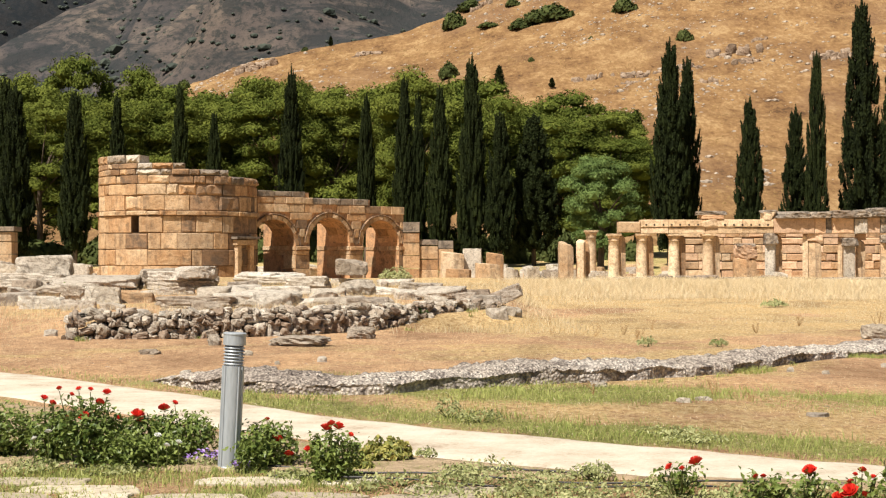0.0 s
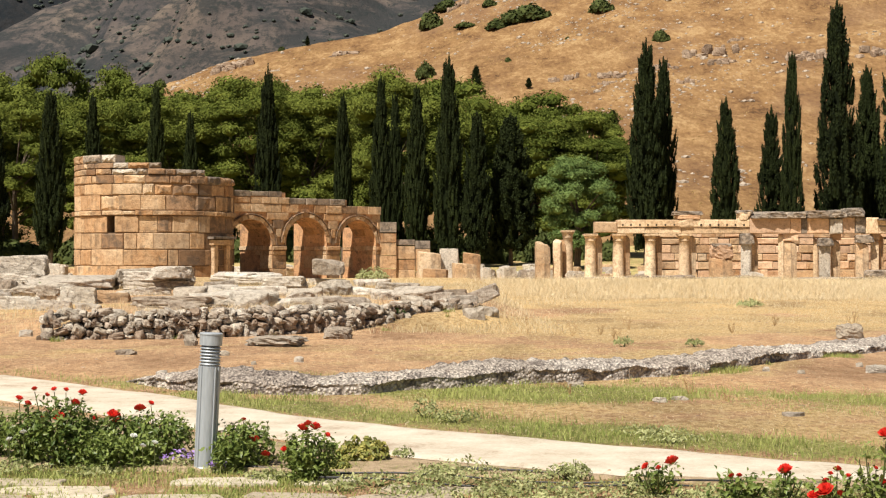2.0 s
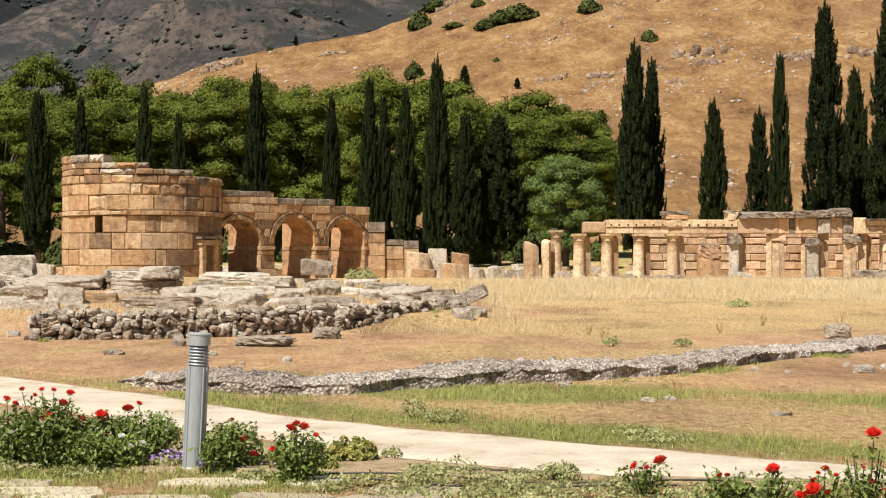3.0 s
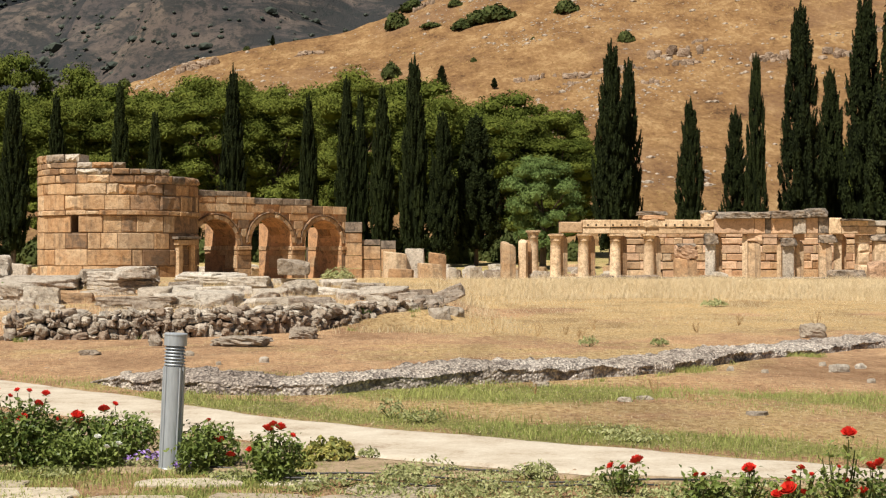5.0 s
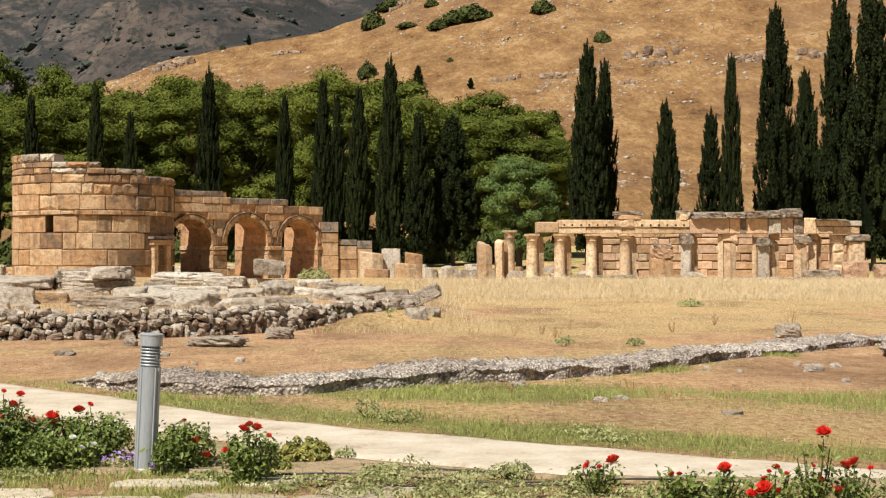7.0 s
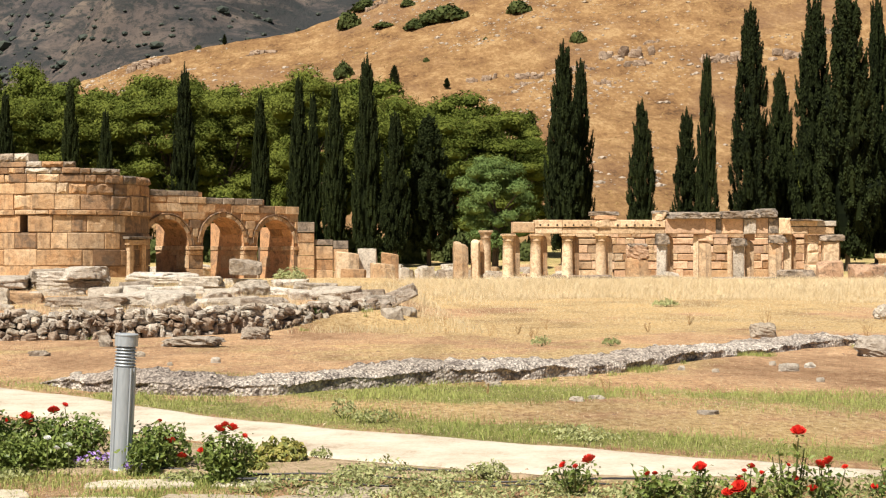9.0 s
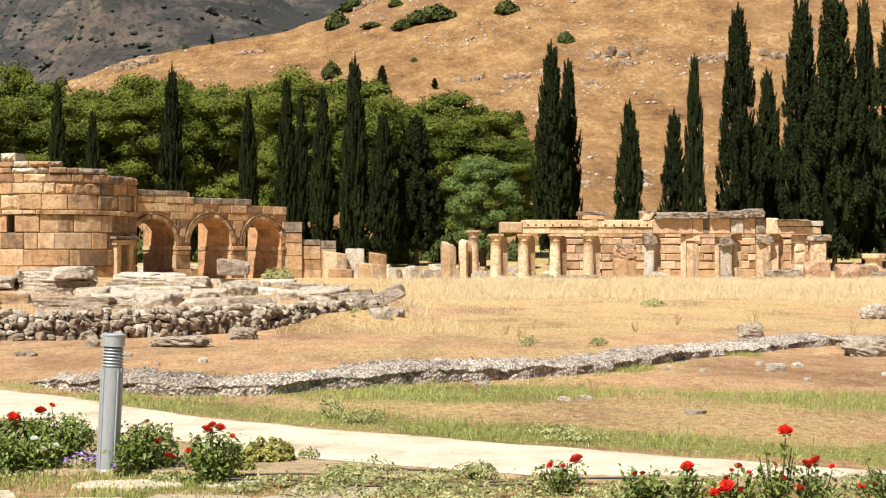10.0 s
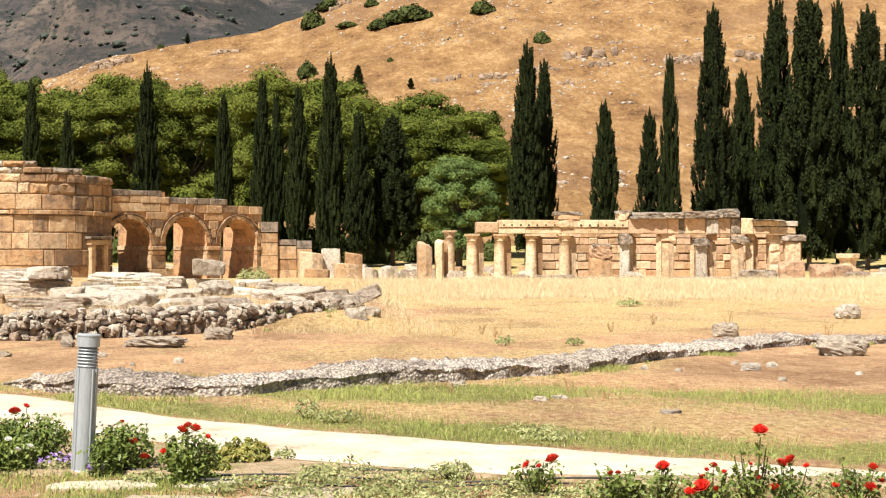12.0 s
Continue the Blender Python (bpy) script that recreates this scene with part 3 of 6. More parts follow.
def cypress_crown(seed, plumes=440, per=58, loose=0.0):
    """A spire 15 m tall and 1.25 m in radius, of upright plumes: sprays on the outside, a dense mass inside."""
    rng = np.random.default_rng(seed)
    t0 = np.sort(rng.beta(0.95, 0.95, plumes)) * 0.94
    a0 = rng.uniform(0, 2 * np.pi, plumes)
    girth = cypress_girth(t0)
    r0 = 1.25 * girth * (rng.uniform(0.48, 0.98, plumes) - loose * rng.uniform(0, 2.2, plumes)) * (1 + 0.16 * wavy(np.cos(a0) * 2, np.sin(a0) * 2 + t0 * 7, 1.0, seed))
    base = np.stack([r0 * np.cos(a0), r0 * np.sin(a0), 15 * t0 - 0.35], 1)
    tip = np.stack([np.cos(a0) * 0.16, np.sin(a0) * 0.16, np.ones(plumes)], 1) * (rng.uniform(0.7, 1.9, plumes) * (0.55 + 0.45 * girth))[:, None]
    fat = rng.uniform(0.18, 0.36, plumes) * (0.40 + 0.60 * girth)
    fat[-6:] = 0.2
    base[-6:], tip[-6:] = base[-6:] * np.array([0.3, 0.3, 0]) + np.array([0, 0, 13.0]), np.array([0, 0, 1.0]) * rng.uniform(1.3, 2.1, (6, 1))
    s = rng.uniform(0, 1, (plumes, per))
    q = rng.uniform(0, 2 * np.pi, (plumes, per))
    rad = fat[:, None] * np.minimum(1, 0.35 + 2.2 * s) * (1 - s) ** 0.55 * rng.uniform(0.75, 1.08, (plumes, per))
    out = np.stack([np.cos(q), np.sin(q), np.full_like(q, 0.25)], -1)
    c = base[:, None, :] + tip[:, None, :] * s[..., None] + out * np.array([1, 1, 0]) * rad[..., None]
    base, tip, fat = [Vector(p) for p in base], [Vector(p) for p in tip], fat.tolist()
    lumps = [rod(base[i] + tip[i] * 0.12, base[i] + tip[i] * 0.5, fat[i] * 0.5, fat[i] * 0.45, 6) for i in range(plumes)]
    lumps += [rod(base[i] + tip[i] * 0.5, base[i] + tip[i] * 0.93, fat[i] * 0.45, fat[i] * 0.06, 6) for i in range(plumes)]
    core = 0.3 if loose else 0.40
    for i in range(20):
        h0, h1 = i / 20.5, (i + 1) / 20.5
        lumps.append(rod((0, 0, 15 * h0), (0, 0, 15 * h1), 1.25 * core * float(cypress_girth(h0)), 1.25 * core * float(cypress_girth(h1)), 14))
    crown = tufts("crown", c.reshape(-1, 3), out.reshape(-1, 3), 0.085, M_CYPRESS, rng, 0.3, 2.4, True)
    return crown, join("inner_foliage", lumps, M_CYPRESS)


def cypress(x, y, height, radius, seed, label="tall dark green cypress tree", loose=0.0):
    base = float(plain(x, y)) - 0.1
    ob = thing("cypress_tree", label, "tree", "cypress trees", at=(x, y, base), turn=random.uniform(0, 360))
    key = (seed % 5, round(loose, 2))
    if key not in CYPRESS:
        CYPRESS[key] = cypress_crown(seed % 5 + 1, loose=loose)
        CYPRESS["trunk"] = join("trunk", [rod((0, 0, -0.3), (0, 0, 9), 0.22, 0.05, 8)], M_BARK, True)
    low = 1.5 if height > 11 else 0.5
    m = Matrix.LocRotScale((0, 0, low), Euler((0, 0, 0)), (radius / 1.25, radius / 1.25, (height - low) / 15))
    under("crown", CYPRESS[key][0], ob, m=m)
    under("inner_foliage", CYPRESS[key][1], ob, m=m)
    under("trunk", CYPRESS["trunk"], ob, m=Matrix.Diagonal((1, 1, height / 15, 1)))
    return ob


CYPRESS = {}


def pine_parts(seed, pads=70, per=170, spread=4.3, tall=15.0, low=4.5, size=0.3, material=None, billow=(0.9, 1.9)):
    """Stone pine: forked trunk, limbs that end in flat pads of needles."""
    rng = np.random.default_rng(seed)
    lumps, mass = [rod((0, 0, -0.3), (0.2, 0.1, tall * 0.5), 0.3, 0.18, 8)], []
    cs, ns = [], []
    for i in range(pads):
        t = rng.uniform(0, 1) ** 0.62
        h = low + (tall - low) * t
        reach = spread * (0.55 + 0.75 * t) * math.sqrt(max(0.05, 1 - (max(0, t - 0.35) / 0.68) ** 2))
        a = rng.uniform(0, 2 * np.pi)
        q = reach * (0.35 + 0.65 * math.sqrt(rng.uniform(0, 1)))
        cen = np.array([q * np.cos(a), q * np.sin(a), h + rng.normal(0, 0.25)])
        w = rng.uniform(*billow)
        d = rng.normal(0, 1, (per, 3))
        d /= np.linalg.norm(d, axis=1, keepdims=True)
        d[:, 2] = np.where(d[:, 2] < -0.3, -d[:, 2] * 0.6, d[:, 2])
        lobes = 1 + 0.22 * wavy(d[:, 0] * 2.1 + i, d[:, 1] * 2.1 + d[:, 2] * 2.4, 1.5, seed + i)
        cs.append(cen + d * np.array([w, w, w * 0.72]) * (lobes * rng.uniform(0.7, 1.08, per))[:, None])
        ns.append(d + np.array([0, 0, 0.2]))
        mass.append(puff(cen, w * 0.6, w * 0.6, w * 0.4, seed + i))
        if i % 4 == 0:
            lumps.append(rod((0.15, 0.05, min(tall * 0.5, h * 0.7)), tuple(cen), 0.11, 0.03, 5))
    crown = tufts("crown", np.concatenate(cs), np.concatenate(ns), size, material, rng, 0.42, 2.6)
    return join("trunk", lumps, M_BARK, True), crown, join("inner_foliage", mass, material)


PINES = [pine_parts(s, 52, 330, low=1.8, size=0.18, material=M_PINE) for s in (11, 12, 13)]
FINE_PINES = [pine_parts(s, 58, 640, low=2.2, size=0.13, material=M_PINE) for s in (14, 15, 16)]
BROAD = pine_parts(21, 60, 420, 3.0, 8.0, 1.2, 0.11, M_BROAD, (0.6, 1.25))


def pine(x, y, height, wide, seed, label="stone pine with a dense sunlit green crown"):
    ob = thing("pine_tree", label, "tree", "pine grove", at=(x, y, float(plain(x, y)) - 0.1), turn=seed * 77 % 360)
    trunk, crown, inner = (FINE_PINES if y < 146 else PINES)[seed % 3]
    m = Matrix.Diagonal((wide / 4.3, wide / 4.3, height / 15.4, 1))
    under("trunk", trunk, ob, m=m)
    under("crown", crown, ob, m=m)
    under("inner_foliage", inner, ob, m=m)


# the grove behind the ruins: pines in two ranks
k = 0
for row, (dist, gap) in enumerate(((140, 7.2), (150, 7.6), (161, 8.4), (173, 9.2))):
    x = -52.0 + 3 * row
    while x < 18.5 - row * 1.0:
        k += 1
        top = np.interp(x, (-50, -30, -12, 0, 12, 22), (18.6, 17.8, 17.6, 17.6, 16.6, 12.0))
        pine(x + random.uniform(-1, 1), dist + random.uniform(-3, 3), float(top) * random.uniform(0.80, 0.99) * dist / 146, random.uniform(4.2, 5.0), k)
        x += gap * random.uniform(0.8, 1.1)

for x, y, h, w in ((16.2, 147, 13.6, 4.4), (19.6, 152, 11.2, 3.6), (12.5, 150, 15.6, 4.6), (49, 150, 11, 4.5), (56, 152, 12, 4.8), (63, 148, 12, 4.6), (70, 152, 12, 4.8), (52, 160, 12, 4.8), (60, 162, 12, 4.8), (68, 164, 12, 4.8)):
    k += 1
    pine(x, y, h, w, k)

# cypresses: sideways tangent, distance, height, radius
k = 0
for row in ("-.293 128 16.2 1.3", "-.286 124 15.4 1.4", "-.246 122 14.6 1.25", "-.218 134 15.1 .95", "-.176 132 15.9 .95", "-.153 134 13.6 .8", "-.1015 130 17.3 1.1",
            "-.0514 128 14.7 .85", "-.026 127 16.2 .95", "-.0166 133 15.3 .75", "-.0023 124 15.2 1.0", ".0193 122 17.5 1.25", ".0382 121 12.9 1.2", ".0608 124 12.8 1.9",
            ".1515 124 19.0 1.5", ".1632 128 18.0 1.15", ".2052 112 13.4 1.15", ".2497 112 16.9 .85", ".2803 114 21.0 1.6",
            ".3005 122 16.7 1.4", ".3245 118 22.4 1.8", ".3475 114 22.4 2.4", ".368 124 23.2 1.4", ".389 116 21.4 2.1", ".408 118 19.0 2.0", ".43 120 20 2.2"):
    u, d, h, r = (float(q) for q in row.split())
    k += 1
    cypress(u * d, d, h, r * 0.98, k)
cypress(.2357 * 114, 114, 12.8, 1.15, 2, "thin sparse cypress tree with gaps in its crown", loose=0.11)
broad = thing("broadleaf_tree", "round light green broadleaf tree beside the cypresses", "tree", at=(12.4, 118, float(plain(12.4, 118)) - 0.1))
under("trunk", BROAD[0], broad)
under("crown", BROAD[1], broad, m=Matrix.Diagonal((0.95, 0.95, 1.02, 1)))
under("inner_foliage", BROAD[2], broad, m=Matrix.Diagonal((0.95, 0.95, 1.02, 1)))


# ---------------------------------------------------------------- loose stone
def lump_mesh(name, seed, cuts=5, power=5.0, rough=0.12, material=None, chops=3, flat=1.0):
    """A weathered boulder or slab in a unit box, centred on its base."""
    rng = random.Random(seed)
    bm = bmesh.new()
    bmesh.ops.create_cube(bm, size=2.0)
    bmesh.ops.subdivide_edges(bm, edges=bm.edges[:], cuts=cuts, use_grid_fill=True)
    off = Vector((rng.uniform(-50, 50), rng.uniform(-50, 50), rng.uniform(-50, 50)))
    planes = []
    for _ in range(chops):
        d = Vector((rng.choice((-1, 1)) * rng.uniform(0.25, 1), rng.choice((-1, 1)) * rng.uniform(0.25, 1), rng.uniform(-0.3, 1.1))).normalized()
        planes.append((d, rng.uniform(0.85, 1.2)))
    tilt = (rng.uniform(-0.12, 0.12), rng.uniform(-0.12, 0.12))
    for v in bm.verts:
        p = v.co.copy()
        k = (abs(p.x) ** power + abs(p.y) ** power + abs(p.z) ** power) ** (1 / power)
        p /= 0.15 + 0.85 * k
        for d, lim in planes:
            q = p.dot(d)
            if q > lim:
                p -= d * (q - lim)
        if p.z > 0:
            p.z *= 1 + tilt[0] * p.x + tilt[1] * p.y
        w = Vector((p.x, p.y, p.z * flat))      # the grain stays even when a low slab is squashed
        p *= 1 + rough * 0.3 * noise.noise(w * 1.1 + off) + rough * 0.6 * noise.noise(w * 3.3 + off) + rough * 0.5 * noise.noise(w * 7.5 + off)
        v.co = Vector((p.x * 0.5, p.y * 0.5, p.z * 0.5 + 0.5))
    me = bpy.data.meshes.new(name)
    bm.to_mesh(me)
    bm.free()
    me.materials.append(material)
    return me


SLABS = [lump_mesh("stone", 100 + i, 8, 16.0, 0.15, M_BLOCK, 2 + i % 4, 0.3) for i in range(12)]
TAN_SLABS = [lump_mesh("stone", 140 + i, 6, 14.0, 0.09, M_ASHLAR, 1 + i % 2) for i in range(5)]
PEBBLES = [lump_mesh("stone", 200 + i, 4, 6.0, 0.26, M_RUBBLE, 7, 0.6) for i in range(9)]
FIELD_ROCKS = [lump_mesh("stone", 260 + i, 7, 3.0, 0.34, M_BLOCK, 7, 0.5) for i in range(6)]
PALE_PEBBLES = [lump_mesh("stone", 230 + i, 4, 4.5, 0.25, M_BLOCK, 5, 0.5) for i in range(5)]


def placed(name, me, x, y, z, w, d, h, turn, label, category, group="", tip=0.0):
    ob = new(name, me)
    ob.matrix_world = pose(x, y, z, tip, 0, turn) @ Matrix.Diagonal((w, d, h, 1))
    return tagged(ob, label, category, group)


FALLEN = ("weathered grey limestone block fallen on the terrace", "tan travertine block lying among the ruins", "bleached white stone slab lying on the terrace")


def fallen(x, y, z, w, d, h, turn, tone):
    """A fallen block; where its top lies high over the earth of the terrace it rests on a lower slab."""
    low = float(plain(x, y)) - 0.05
    me = random.choice(TAN_SLABS if tone == 1 and random.random() < 0.3 else SLABS)
    if z - low < 0.3:
        h, z = 0.86 * h + z - low, low
        if h > 0.36:
            under_h = h * random.uniform(0.42, 0.55)
            placed("fallen_block", random.choice(SLABS), x + random.uniform(-0.15, 0.15) * w, y + 0.1, low, w * random.uniform(0.85, 1.2), d * 1.1, under_h, turn + random.uniform(-12, 12),
                   "low weathered slab under another block", "stone block", "fallen blocks of the ruin", tip=random.uniform(-4, 4))
            z, h = low + under_h - 0.02, h - under_h
    placed("fallen_block", me, x, y, z - 0.03, w * 1.06, d, h + 0.04, turn, FALLEN[tone], "stone block", "fallen blocks of the ruin", tip=random.uniform(-9, 9))


def field_stone(x, y, w, h):
    z = float(plain(x, y))
    me = random.choice(FIELD_ROCKS)
    placed("field_stone", me, x, y, z - 0.02, w, w * random.uniform(0.5, 0.8), h + 0.03, random.uniform(-25, 25), "pale loose stone lying on dry earth", "stone", "loose stones on the field")


fallen(-12.24, 46, 0.97, 1.56, 0.86, 0.56, 8, 0)
fallen(-12.47, 45.6, 0.53, 2.07, 1.14, 0.52, -6, 0)
fallen(-10.44, 45.0, 0.54, 2.38, 1.31, 0.44, 4, 0)
fallen(-12.18, 42.2, 0.48, 1.28, 0.70, 0.48, 0, 0)
fallen(-10.45, 36.7, 0.35, 0.83, 0.46, 0.33, 20, 1)
fallen(-10.75, 41.0, 0.43, 1.08, 0.60, 0.37, -10, 0)
fallen(-9.64, 36.0, 0.30, 0.95, 0.52, 0.30, 5, 1)
fallen(-9.27, 38.4, 0.36, 0.87, 0.48, 0.58, -12, 1)
fallen(-8.69, 35.7, 0.27, 0.76, 0.42, 0.24, 10, 2)
fallen(-9.70, 47.2, 0.56, 0.93, 0.51, 0.39, -15, 0)
fallen(-8.63, 45.8, 0.56, 1.21, 0.67, 0.69, 25, 0)
fallen(-7.84, 45.2, 0.54, 1.88, 1.03, 0.58, -8, 0)
fallen(-7.38, 44.5, 0.92, 1.18, 0.65, 0.30, -6, 0)
fallen(-7.76, 42.0, 0.45, 1.43, 0.79, 0.19, 0, 2)
fallen(-8.02, 38.3, 0.36, 1.16, 0.64, 0.26, 6, 1)
fallen(-5.67, 34.6, 0.30, 1.70, 0.93, 0.37, -5, 2)
fallen(-5.26, 35.8, 0.31, 0.54, 0.35, 0.30, 15, 0)
fallen(-4.88, 38.7, 0.35, 1.90, 1.05, 0.29, 4, 0)
fallen(-6.08, 43.0, 0.49, 1.46, 0.80, 0.19, 0, 2)
fallen(-5.90, 44.1, 0.51, 0.83, 0.46, 0.30, 10, 1)
fallen(-5.74, 50.0, 0.56, 2.08, 1.14, 0.45, 0, 2)
fallen(-3.89, 43.1, 0.49, 1.14, 0.63, 0.55, -10, 2)
fallen(-4.43, 41.3, 0.43, 1.40, 0.77, 0.31, 8, 0)
fallen(-3.05, 49.3, 0.57, 1.12, 0.61, 0.22, 0, 1)
fallen(-3.00, 49, 0.97, 0.96, 0.53, 0.44, 3, 1)
fallen(-4.13, 34.8, 0.30, 0.79, 0.43, 0.26, -8, 0)
fallen(-3.30, 35.8, 0.31, 0.81, 0.45, 0.24, 12, 1)
fallen(-2.47, 35.5, 0.32, 1.07, 0.59, 0.27, -4, 2)
fallen(-1.76, 34.8, 0.30, 0.92, 0.51, 0.32, 6, 0)
fallen(-3.17, 41.1, 0.43, 0.93, 0.51, 0.22, 0, 0)
fallen(-2.01, 42.8, 0.46, 1.29, 0.71, 0.23, -10, 2)
fallen(-1.56, 49.3, 0.57, 1.12, 0.61, 0.22, 0, 2)
fallen(-0.67, 45.8, 0.52, 1.21, 0.67, 0.21, 8, 0)
fallen(-0.06, 39.5, 0.40, 1.19, 0.66, 0.36, -18, 2)
fallen(-0.81, 39.9, 0.39, 0.90, 0.50, 0.27, 10, 0)
fallen(0.70, 40.1, 0.41, 1.06, 0.58, 0.24, -6, 2)
fallen(1.03, 35.8, 0.31, 0.68, 0.37, 0.32, 14, 0)
fallen(1.55, 33.8, 0.21, 0.43, 0.35, 0.21, 0, 0)
fallen(1.2, 33.0, 0.2, 0.37, 0.35, 0.23, 20, 0)
fallen(-0.18, 34.9, 0.30, 0.79, 0.44, 0.24, 5, 0)
fallen(-7.72, 35.0, 0.30, 0.53, 0.35, 0.16, 0, 0)
fallen(-13.03, 54.4, 0.57, 1.23, 0.68, 0.29, 0, 1)
field_stone(-2.49, 25.97, 0.96, 0.16)
field_stone(-1.53, 28.07, 0.53, 0.19)
field_stone(-10.33, 43.11, 0.16, 0.13)
field_stone(-1.77, 21.89, 0.15, 0.07)
field_stone(-4.66, 23.76, 0.32, 0.07)
field_stone(-3.96, 25.97, 0.24, 0.18)
field_stone(-3.76, 26.64, 0.26, 0.14)
field_stone(-3.04, 23.36, 0.14, 0.07)
field_stone(-2.39, 21.56, 0.08, 0.04)
field_stone(-6.47, 30.09, 0.30, 0.16)
field_stone(-7.4, 32.42, 0.24, 0.12)
field_stone(-3.31, 19.27, 0.16, 0.07)
field_stone(2.74, 19.27, 0.15, 0.06)
field_stone(1.88, 18.03, 0.20, 0.05)
field_stone(2.58, 16.02, 0.15, 0.04)
field_stone(-7.56, 28.84, 0.26, 0.11)
field_stone(-6.41, 31.21, 0.19, 0.09)
field_stone(8.42, 22.73, 0.74, 0.29)
field_stone(8.11, 28.07, 0.49, 0.25)
field_stone(13.39, 35.74, 0.59, 0.35)
field_stone(6.08, 19.82, 0.27, 0.09)
field_stone(6.58, 20.5, 0.15, 0.06)
field_stone(6.2, 21.01, 0.10, 0.05)
field_stone(6.0, 18.26, 0.10, 0.04)
field_stone(2.83, 16.27, 0.18, 0.03)
field_stone(5.07, 19.82, 0.10, 0.04)
field_stone(4.69, 20.2, 0.09, 0.05)
field_stone(7.31, 19.1, 0.10, 0.04)

for i in range(48):
    x, y = random.uniform(-15, 1.2), random.uniform(31, 50)
    if x > 0.03 * y - 0.3 or (y < 31 + 0.42 * max(0, x + 4) + 0.6):
        continue
    w = random.choice((0.2, 0.3, 0.45, 0.7, 1.0)) * random.uniform(0.8, 1.3)
    placed("fallen_block", random.choice(SLABS), x, y, float(plain(x, y)) - 0.05, w, w * random.uniform(0.5, 0.8), min(0.4, w * random.uniform(0.25, 0.6)) + 0.05, random.uniform(-60, 60), "broken limestone piece lying between larger blocks", "stone", "fallen blocks of the ruin", tip=random.uniform(-12, 12))
# ---------------------------------------------------------------- rubble wall
rubble = thing("rubble_wall", "low dry-stone rubble wall edging the terrace", "wall")
WALL_LINE = ((-7.05, 27.6), (-5.0, 28.1), (-3.1, 29.0), (-1.4, 30.9), (0.2, 33.2), (1.25, 35.0))


def along(line, s):
    """Place and heading at the distance s along a line of points."""
    for (ax, ay), (bx, by) in zip(line[:-1], line[1:]):
        n = math.hypot(bx - ax, by - ay)
        if s <= n or (bx, by) == line[-1]:
            f = s / n
            return ax + (bx - ax) * f, ay + (by - ay) * f, math.atan2(by - ay, bx - ax)
        s -= n


def length(line):
    return sum(math.hypot(b[0] - a[0], b[1] - a[1]) for a, b in zip(line[:-1], line[1:]))


lv, lf = [], []
total = length(WALL_LINE)
for i in range(31):
    x, y, a = along(WALL_LINE, total * i / 30)
    nx, ny = math.sin(a), -math.cos(a)
    hc = 0.42 * min(1, 0.1 + i / 3)
    for out, zz in ((-0.10, -0.2), (-0.16, hc), (-0.75, hc), (-0.8, -0.2)):
        lv.append((x + nx * out, y + ny * out, zz))
    if i:
        b = 4 * (i - 1)
        lf += [(b + j, b + 4 + j, b + 5 + j, b + 1 + j) for j in range(3)]
under("core", mesh_of("core", lv, lf, M_PACK), rubble, "dark earth packing")
rng = random.Random(5)
z = 0.0
for row in range(5):
    h = (0.13, 0.13, 0.11, 0.11, 0.09)[row]
    s = rng.uniform(0, 0.2)
    while s < total:
        w = rng.choice((0.08, 0.11, 0.14, 0.17, 0.25)) * rng.uniform(0.8, 1.25)
        if row == 4 and rng.random() < 0.25:
            s += w
            continue
        x, y, a = along(WALL_LINE, s + w / 2)
        out = rng.uniform(-0.10, 0.03) - row * 0.025
        hh = h * rng.uniform(0.65, 1.5)
        m = pose(x + math.sin(a) * out, y - math.cos(a) * out, z - 0.03 + rng.uniform(-0.02, 0.03), rng.uniform(-18, 18), rng.uniform(-24, 24), math.degrees(a) + rng.uniform(-25, 25))
        under("stone", rng.choice(PEBBLES if rng.random() < (0.6, 0.62, 0.6, 0.5, 0.25)[row] else PALE_PEBBLES), rubble, m=m @ Matrix.Diagonal((w * 1.1, rng.uniform(0.22, 0.36), hh * 1.12, 1)))
        s += w * 1.1
    z += h * 0.93
for i in range(44):
    x, y, a = along(WALL_LINE, rng.uniform(0, total))
    out = -rng.uniform(0.18, 0.7)
    w = rng.uniform(0.2, 0.45)
    under("stone", rng.choice(PALE_PEBBLES), rubble, m=pose(x + math.sin(a) * out, y - math.cos(a) * out, 0.38, rng.uniform(-8, 8), rng.uniform(-8, 8), rng.uniform(0, 180)) @ Matrix.Diagonal((w, w * 0.7, rng.uniform(0.1, 0.18), 1)))


leaning = new("leaning_slab", SLABS[2])
leaning.matrix_world = pose(1.45, 37.6, 0.30, 0, -24, -8) @ Matrix.Diagonal((1.25, 0.55, 0.36, 1))
tagged(leaning, "pale slab leaning on rubble at the wall's end", "stone slab")


